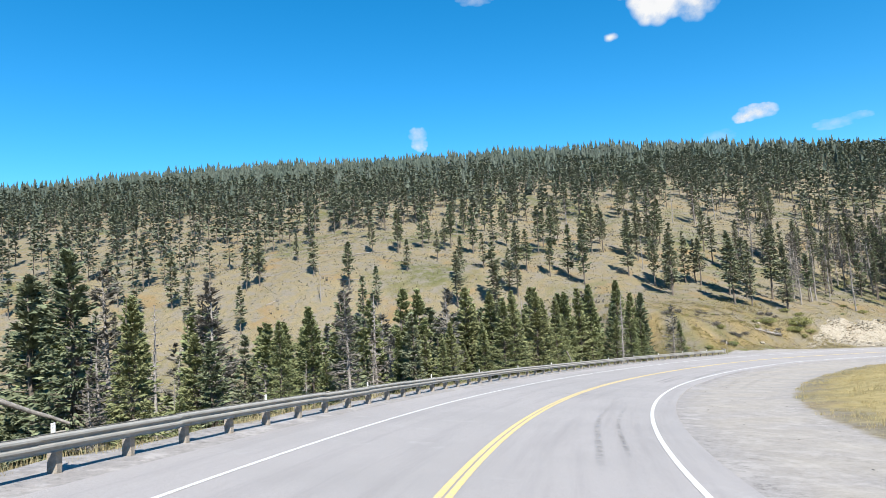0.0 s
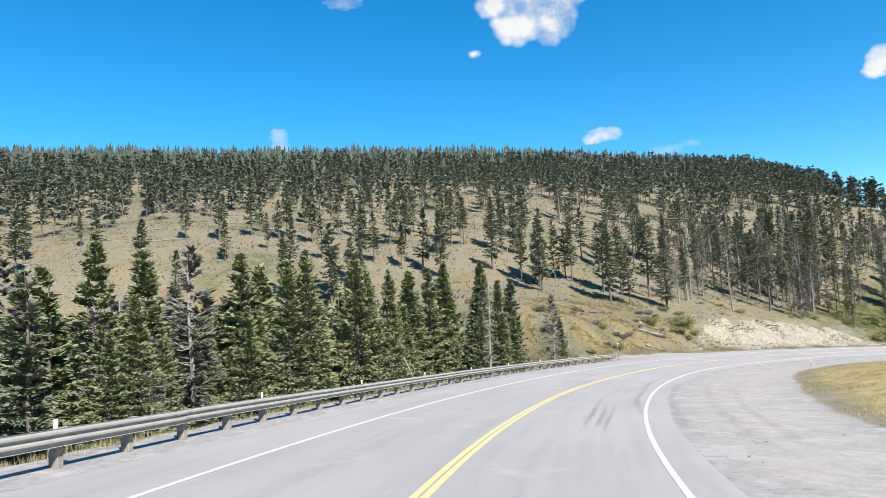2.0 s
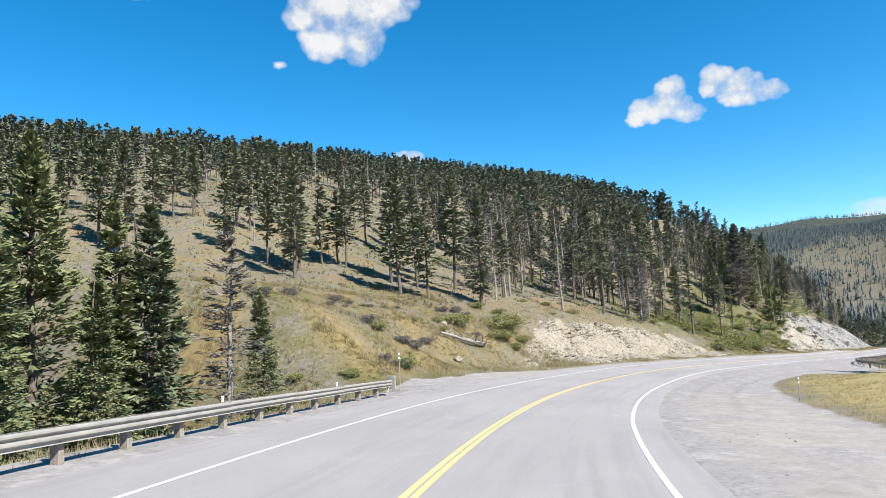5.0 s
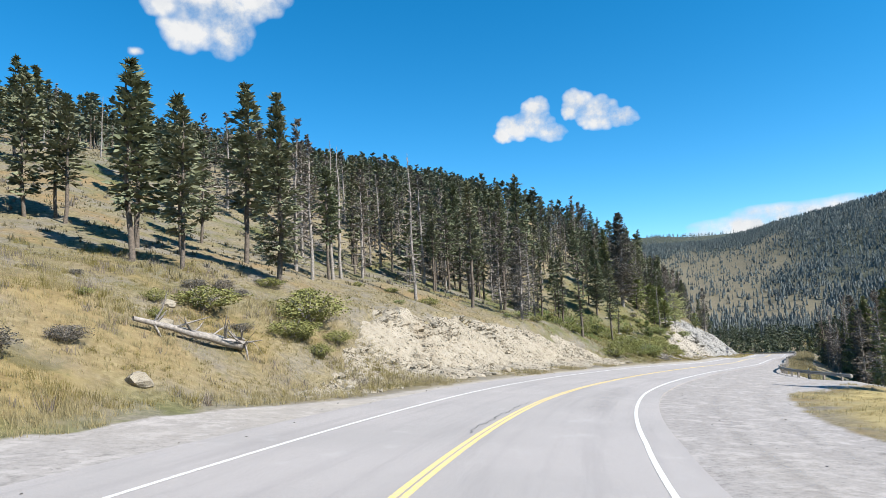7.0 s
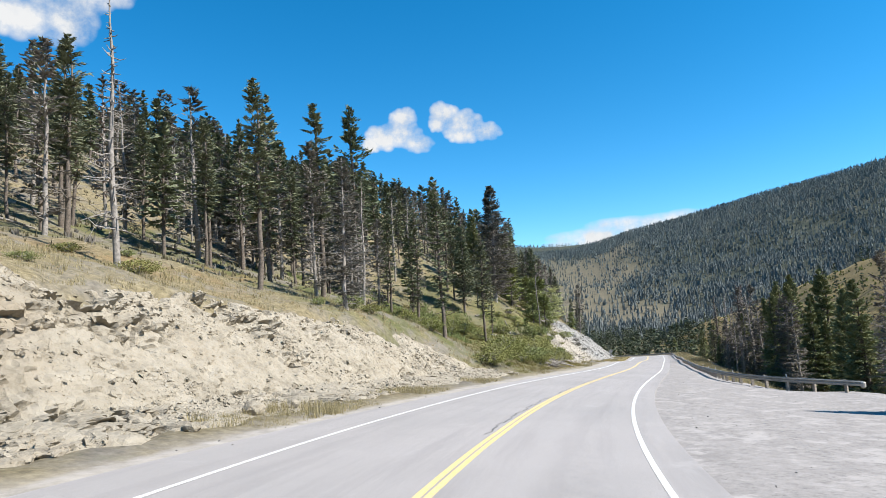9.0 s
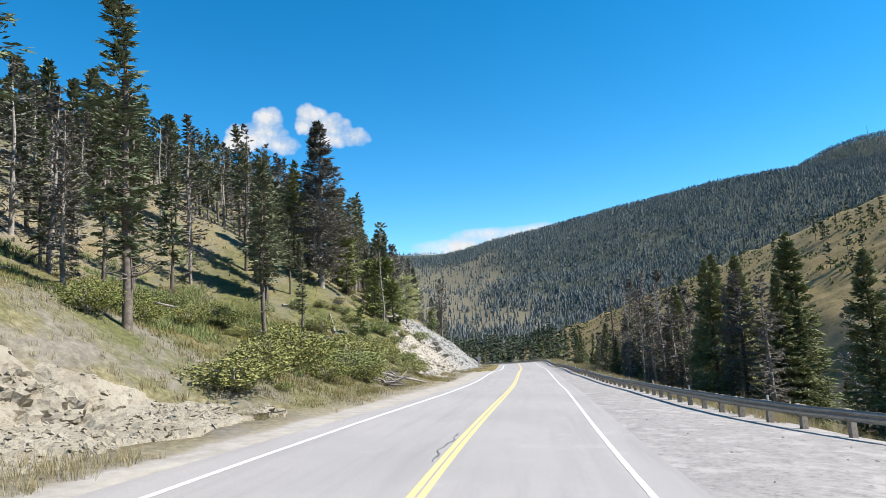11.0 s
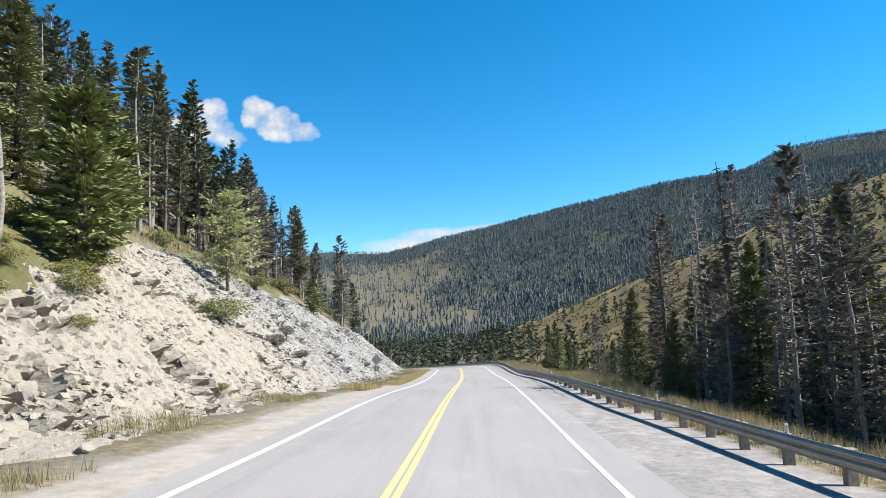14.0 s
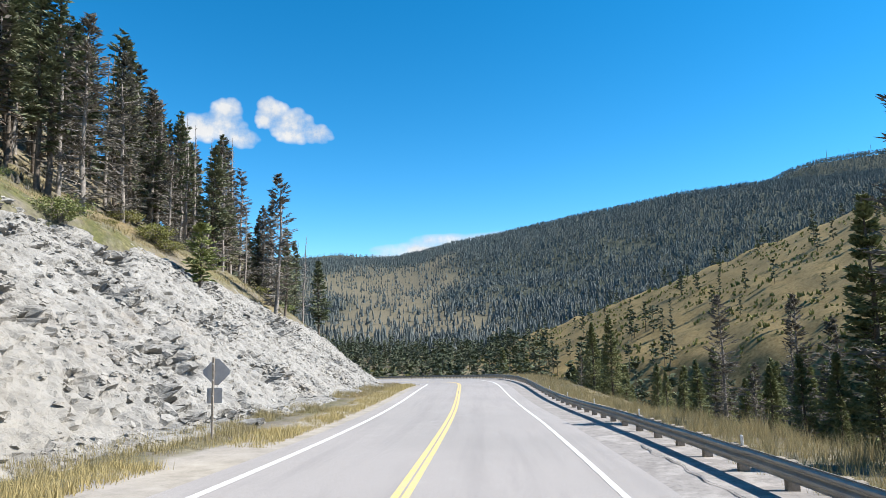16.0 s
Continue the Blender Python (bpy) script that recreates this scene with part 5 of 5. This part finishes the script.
def woods(name, count, sampler, accept, low, high, seed, label, mat=None, tiers=4, slim=1.0):
    """Distant trees, one mesh of ragged tiers."""
    pts = np.array(scatter(count, sampler, accept))
    z = terrain(pts[:, 0], pts[:, 1])[0]
    r = np.random.RandomState(seed)
    n = len(pts)
    h = r.uniform(low, high, n) * r.uniform(0.7, 1.15, n)
    rad = h * r.uniform(0.14, 0.22, n) * slim
    sides, total = 5 if tiers > 2 else 4, 0
    vs, fs = [], []
    for k in range(tiers):
        w = k / (tiers - 1)
        z0, z1 = (0.08 + 0.55 * w) * h, (0.55 + 0.45 * w) * h
        rr = rad * (1.05 - 0.6 * w)
        a = np.arange(sides) * 2 * np.pi / sides + r.uniform(0, 6.28, (n, 1))
        jig = r.uniform(0.4, 1.4, (n, sides))
        ring = np.stack([pts[:, :1] + np.cos(a) * rr[:, None] * jig, pts[:, 1:] + np.sin(a) * rr[:, None] * jig, (z + z0)[:, None] + r.uniform(-0.1, 0.1, (n, sides)) * h[:, None]], -1)
        tip = np.stack([pts[:, 0], pts[:, 1], z + z1], -1)[:, None, :]
        vs.append(np.concatenate([ring, tip], 1).reshape(-1, 3))
        o = total + np.arange(n)[:, None] * (sides + 1)
        for j in range(sides):
            fs.append(np.concatenate([o + j, o + (j + 1) % sides, o + sides], 1))
        total += n * (sides + 1)
    ob = mesh_object(name, np.concatenate(vs), np.concatenate(fs), mat or NEEDLE_FAR, False)
    return tagged(ob, label, "trees", kind="stuff")


def polar(n, az0, az1, d0, d1):
    a, d = np.radians(rng.uniform(az0, az1, n)), np.sqrt(rng.uniform(d0 * d0, d1 * d1, n))
    return 176 + d * np.sin(a), 139 + d * np.cos(a)


def far_cover(x, y):
    c = open_slope(x, y)
    return rng.uniform(0, 1, x.shape) < (0.9 + 0.3 * wave_noise(x, y, 120, 34)) * (1 - c) + c * (0.15 + 0.15 * wave_noise(x, y, 60, 35))


woods("hill_woods", 6500, lambda n: (rng.uniform(-480, 520, n), rng.uniform(300, 680, n)), lambda x, y: (wave_noise(x, y, 120, 31) * 0.3 + 0.3 + 0.7 * smoothstep(300, 400, y)) > rng.uniform(0, 1, x.shape), 7, 12, 1, "dense dark green conifer woods on the upper hill", NEEDLE_SELF_SHADE)
# The four mountain woods get their haze from the needle colour alone.
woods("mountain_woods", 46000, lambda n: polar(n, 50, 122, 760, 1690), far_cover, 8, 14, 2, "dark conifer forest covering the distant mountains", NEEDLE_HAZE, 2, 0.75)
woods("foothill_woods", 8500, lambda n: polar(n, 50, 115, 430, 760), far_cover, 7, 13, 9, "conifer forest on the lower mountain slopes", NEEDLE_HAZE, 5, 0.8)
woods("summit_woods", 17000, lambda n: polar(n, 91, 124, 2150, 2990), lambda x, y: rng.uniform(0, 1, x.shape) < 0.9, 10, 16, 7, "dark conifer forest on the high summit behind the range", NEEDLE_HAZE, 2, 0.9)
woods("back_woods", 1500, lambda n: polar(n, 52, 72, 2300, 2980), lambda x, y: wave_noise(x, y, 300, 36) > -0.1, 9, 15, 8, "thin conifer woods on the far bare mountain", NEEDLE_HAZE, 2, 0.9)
small = []
for k, (r, c, p) in enumerate(((1.9, 0.12, 0.8), (2.1, 0.2, 0.9), (1.7, 0.08, 0.7), (1.5, 0.3, 0.8))):
    cv, cf, _ = crown(170 + k, 10, r, c, 34, 4, 0.95, p, 0.2, 0.4, 0.3)
    small.append((cv, cf, *tube([(0, 0, -0.5), (0, 0, 9.8)], [0.14, 0.02], 3)))
joined_trees("slope_woods", scatter(900, lambda n: (rng.uniform(250, 540, n), rng.uniform(180, 430, n)), lambda x, y: (terrain(x, y)[2] < -30) & (wave_noise(x, y, 70, 37) > -0.25)), 8, 14, small, "conifers on the slope beyond the bend")
joined_trees("spur_woods", scatter(420, lambda n: (rng.uniform(330, 640, n), rng.uniform(-60, 260, n)), lambda x, y: (rng.uniform(0, 1, x.shape) < np.clip(0.25 + 0.5 * wave_noise(x, y, 60, 38), 0.05, 1)) & (np.abs(terrain(x, y)[2]) > 25)), 5, 10, small, "scattered small pines on the grassy slope over the valley")
joined_trees("valley_woods", scatter(900, lambda n: (rng.uniform(280, 620, n), rng.uniform(110, 420, n)), lambda x, y: (terrain(x, y)[0] < -34) & (np.abs(terrain(x, y)[2]) > 24)), 7, 13, small, "dark conifers along the valley floor")


# ---- grass and brush ----
def tufts(name, x, y, low, high, blades, mat, label, seed, wide=0.05):
    r = np.random.RandomState(seed)
    z = terrain(x, y)[0]
    n = len(x)
    c = np.stack([x, y, z], -1)[:, None, :] + r.normal(0, 0.09, (n, blades, 3)) * (1, 1, 0)
    a = r.uniform(0, 6.28, (n, blades))
    h = r.uniform(low, high, (n, 1)) * np.clip(0.75 + 0.5 * wave_noise(x, y, 7, 77), 0.3, 1.2)[:, None] * r.uniform(0.5, 1.1, (n, blades))
    side = np.stack([np.cos(a), np.sin(a), 0 * a], -1) * (wide * (0.6 + h / high))[..., None]
    lean = r.normal(0, 0.3, (n, blades, 3)) * h[..., None] * (1, 1, 0) + h[..., None] * np.array((0, 0, 1.0))
    v = np.stack([c - side - (0, 0, 0.06), c + side - (0, 0, 0.06), c + lean], 2).reshape(-1, 3)
    return tagged(mesh_object(name, v, np.arange(len(v)).reshape(-1, 3), mat, False), label, "grass", kind="stuff")


def strip(count, s0, s1, inner, outer):
    """Random places between two lines beside the road, given as functions of s."""
    s = rng.uniform(s0, s1, count)
    w = rng.uniform(0, 1, count)
    p = on_road(s, inner(s) * (1 - w) + outer(s) * w)
    return p[:, 0], p[:, 1]


def patchy(x, y, scale, seed, level):
    k = wave_noise(x, y, scale, seed) > level
    return x[k], y[k]


def foot_u(s):
    return -table(s, ((100, 12.2), (112, 12.2), (122, 11.1), (130, 8.9), (150, 7.9), (170, 7.6), (205, 6.9), (252, 7.3), (400, 7.3)))


tufts("roadside_grass", *patchy(*strip(9000, 104, 340, lambda s: foot_u(s) + 0.1, lambda s: foot_u(s) - 1.8), 9, 71, 0.05), 0.12, 0.42, 16, STRAW, "dry straw-coloured grass along the foot of the bank", 1, 0.006)
tufts("bank_grass", *strip(15000, 98, 140, lambda s: foot_u(s) - 0.8, lambda s: foot_u(s) - 24), 0.1, 0.35, 13, STRAW, "dry grass tufts covering the sloping bank", 2, 0.008)
bx, by = patchy(*strip(7000, 104, 138, lambda s: foot_u(s) - 1.2, lambda s: foot_u(s) - 26), 6, 83, 0.1)
tufts("bank_brush", bx, by, 0.1, 0.4, 22, HERB, "low olive brush on the sloping bank", 12, 0.01)
bx, by = patchy(*strip(2200, 104, 138, lambda s: foot_u(s) - 1.0, lambda s: foot_u(s) - 24), 5, 84, 0.2)
tufts("dry_brush", bx, by, 0.25, 0.6, 12, NEEDLE_DEAD, "leafless grey-brown brush on the sloping bank", 13, 0.012)
tufts("verge_grass", *strip(13000, 186, 217, lambda s: foot_u(s) - 0.8, lambda s: foot_u(s) - 24), 0.06, 0.26, 10, HERB, "green and yellow undergrowth on the bank", 3, 0.014)
bx, by = patchy(*strip(5200, 188, 222, lambda s: foot_u(s) - 3.5, lambda s: foot_u(s) - 30), 7, 85, 0.0)
tufts("verge_brush", bx, by, 0.25, 0.8, 14, NEEDLE_YOUNG, "low dark green brush on the bank", 16, 0.016)
tufts("crest_grass", *strip(9000, 134, 345, lambda s: -cut_reach(s) - 7.2, lambda s: -cut_reach(s) - 15), 0.12, 0.38, 10, STRAW, "dry grass along the crest of the rock cuts", 4, 0.011)
tufts("foot_grass", *strip(2600, 258, 306, lambda s: -5.9 + 0 * s, lambda s: -7.3 + 0 * s), 0.1, 0.32, 12, GOLD, "tall pale grass between the road and the grey rock", 14, 0.009)
tufts("green_tuft", *strip(520, 247.5, 254.5, lambda s: -6.6 + 0 * s, lambda s: -7.9 + 0 * s), 0.15, 0.4, 12, GOLD, "pale yellow grass clump at the foot of the grey rock", 15, 0.009)
tufts("rail_grass", *strip(4000, -30, 104, lambda s: -9.2 + 0 * s, lambda s: -12.5 + 0 * s), 0.08, 0.3, 10, STRAW, "dry grass under the guardrail", 5, 0.007)
tufts("valley_grass", *strip(6500, 186, 330, lambda s: rail_u(s) + 0.45, lambda s: rail_u(s) + 4.2), 0.2, 0.7, 14, STRAW, "tall dry grass behind the guardrail", 6, 0.007)
tufts("lot_grass", *strip(16000, 5, 166, lambda s: table(s, ((0, 8.7), (28, 8.6), (50, 9.4), (78, 10.4), (100, 9.4), (130, 8.7), (150, 9.6), (166, 14))), lambda s: 26 + 0 * s), 0.06, 0.22, 10, GOLD, "dry golden grass on the inner side of the curve", 7, 0.009)
bx, by = rng.uniform(-120, 210, 34000), rng.uniform(128, 270, 34000)
keep = road_coords(bx, by)[1] < -24
tufts("hillside_grass", bx[keep], by[keep], 0.15, 0.45, 5, DULL, "dry grass tufts over the open hillside", 8, 0.06)
bx, by = rng.uniform(-120, 210, 5000), rng.uniform(128, 270, 5000)
keep = (road_coords(bx, by)[1] < -24) & (wave_noise(bx, by, 35, 61) > 0)
tufts("hillside_brush", bx[keep], by[keep], 0.3, 0.8, 9, NEEDLE_GREY, "low grey-green brush over the hillside", 9, 0.09)
bx, by = rng.uniform(300, 660, 16000), rng.uniform(-80, 300, 16000)
bx, by = patchy(bx, by, 30, 81, -0.1)
tufts("spur_brush", bx, by, 0.6, 1.7, 7, LEAF, "olive brush and dry grass on the slope over the valley", 10, 0.3)


# ---- masts on the far ridge ----
def radio_mast(az, height):
    a = radians(az)
    x, y = 176 + 2940 * math.sin(a), 139 + 2940 * math.cos(a)
    thing = tagged(new("radio_mast", None), "thin steel radio mast on the far mountain ridge", "mast", "masts on the ridge")
    thing.matrix_basis = Matrix.Translation((x, y, height_at(x, y) - 1))
    mesh_object("mast", *tube([(0, 0, 0), (0, 0, height * 0.6), (0, 0, height)], [1.3, 0.9, 0.5], 5), STEEL, False, thing)
    mesh_object("cross_arm", *tube([(-3, 0, height * 0.8), (3, 0, height * 0.8)], [0.3, 0.3], 4), STEEL, False, thing)
    return thing


for az, tall in ((102.1, 48), (103.6, 34), (105.0, 40)):
    radio_mast(az, tall)


# ---- clouds, far behind everything ----
def cloud(az, el, wide, high, blobs, seed, label, thin=1.0):
    """A thin far cloud, az and el in degrees, wide and high in degrees. blobs: places and sizes in it, each edged with smaller puffs."""
    dist = 4400.0
    a, e = radians(az), radians(el)
    c = Vector((90 + dist * math.sin(a) * math.cos(e), 90 + dist * math.cos(a) * math.cos(e), dist * math.sin(e)))
    sx, sz = dist * math.tan(radians(wide / 2)), dist * math.tan(radians(high / 2))
    nx, ny = 121, 91
    r = np.random.RandomState(seed)
    X, Y = np.meshgrid(np.linspace(-1, 1, nx), np.linspace(-1, 1, ny))
    d = np.zeros(X.shape)
    for bx0, by0, r1, r2 in blobs:
        puffs = [(bx0, by0, r1, r2)]
        for k in range(16):
            t, g = r.uniform(0, 6.28), r.uniform(0.18, 0.42)
            puffs.append((bx0 + r1 * 0.78 * math.cos(t), by0 + r2 * 0.78 * math.sin(t), r1 * g, r2 * g * 1.1))
        for px, py, p1, p2 in puffs:
            d = np.maximum(d, np.clip(1.0 - ((X - px) / p1) ** 2 - ((Y - py) / p2) ** 2, 0, 1) ** 0.8 * (0.5 + 0.5 * p1 / r1))
    d = np.clip(d * thin, 0, 1) * smoothstep(1.0, 0.88, np.abs(X)) * smoothstep(1.0, 0.88, np.abs(Y))
    for k in range(2):
        g = np.pad(d, 1)
        d = (g[1:-1, 1:-1] * 2 + g[:-2, 1:-1] + g[2:, 1:-1] + g[1:-1, :-2] + g[1:-1, 2:]) / 6
    ob = mesh_object("cloud", np.stack([-X * sx, Y * sz, 60 * (1 - X * X - Y * Y)], -1), sheet_faces(nx, ny), CLOUD)
    ob.data.attributes.new("puff", "FLOAT", "POINT").data.foreach_set("value", d.ravel().astype(np.float32))
    ob.matrix_basis = look(c, (90, 90, 0))
    ob.visible_shadow = False
    return tagged(ob, label, "cloud", "clouds", "structure")


cloud(21.6, 25.0, 15, 9.5, ((-0.12, 0.42, 0.36, 0.5), (0.3, 0.35, 0.36, 0.5), (-0.2, -0.28, 0.3, 0.32), (0.2, -0.2, 0.26, 0.42), (0.55, 0.5, 0.3, 0.4), (-0.45, 0.2, 0.2, 0.3), (-0.72, -0.66, 0.07, 0.06)), 1, "bright white fair-weather cloud in the blue sky")
cloud(50.9, 16.5, 9.0, 6.0, ((0.06, 0.36, 0.3, 0.34), (-0.34, -0.16, 0.36, 0.4), (0.34, -0.36, 0.34, 0.28), (0.0, -0.05, 0.42, 0.45), (-0.6, -0.38, 0.2, 0.2)), 2, "small puffy white fair-weather cloud")
cloud(56.5, 16.7, 8.6, 6.0, ((-0.34, 0.34, 0.3, 0.38), (0.02, 0.06, 0.44, 0.44), (0.5, -0.2, 0.36, 0.28), (0.05, -0.24, 0.36, 0.3), (-0.5, 0.12, 0.16, 0.26)), 8, "small stretched white fair-weather cloud")
cloud(26.9, 13.6, 5.0, 2.4, ((0.1, 0.1, 0.6, 0.55), (0.35, 0.2, 0.4, 0.45), (-0.3, -0.1, 0.4, 0.4)), 3, "small white cloud low over the hill")
cloud(-2.6, 14.7, 3.6, 3.6, ((0.05, -0.3, 0.4, 0.36), (0, 0.2, 0.5, 0.4)), 4, "small pale cloud over the hill", 0.6)
cloud(3.6, 26.0, 5, 2.4, ((0, 0.2, 0.7, 0.5),), 5, "thin wisp of white cloud", 0.4)
cloud(24.0, 12.2, 4, 2.0, ((0, 0, 0.7, 0.6),), 9, "thin pale wisp below a small cloud", 0.3)
cloud(33.0, 11.9, 5, 1.8, ((-0.2, -0.1, 0.6, 0.5), (0.5, 0.2, 0.4, 0.35)), 6, "thin pale cloud near the ridge", 0.35)
cloud(71.0, 5.6, 17, 5.2, ((-0.05, 0.0, 0.8, 0.62), (0.3, 0.15, 0.6, 0.6), (0.6, 0.25, 0.4, 0.5)), 7, "broad white cloud bank behind the far ridge")
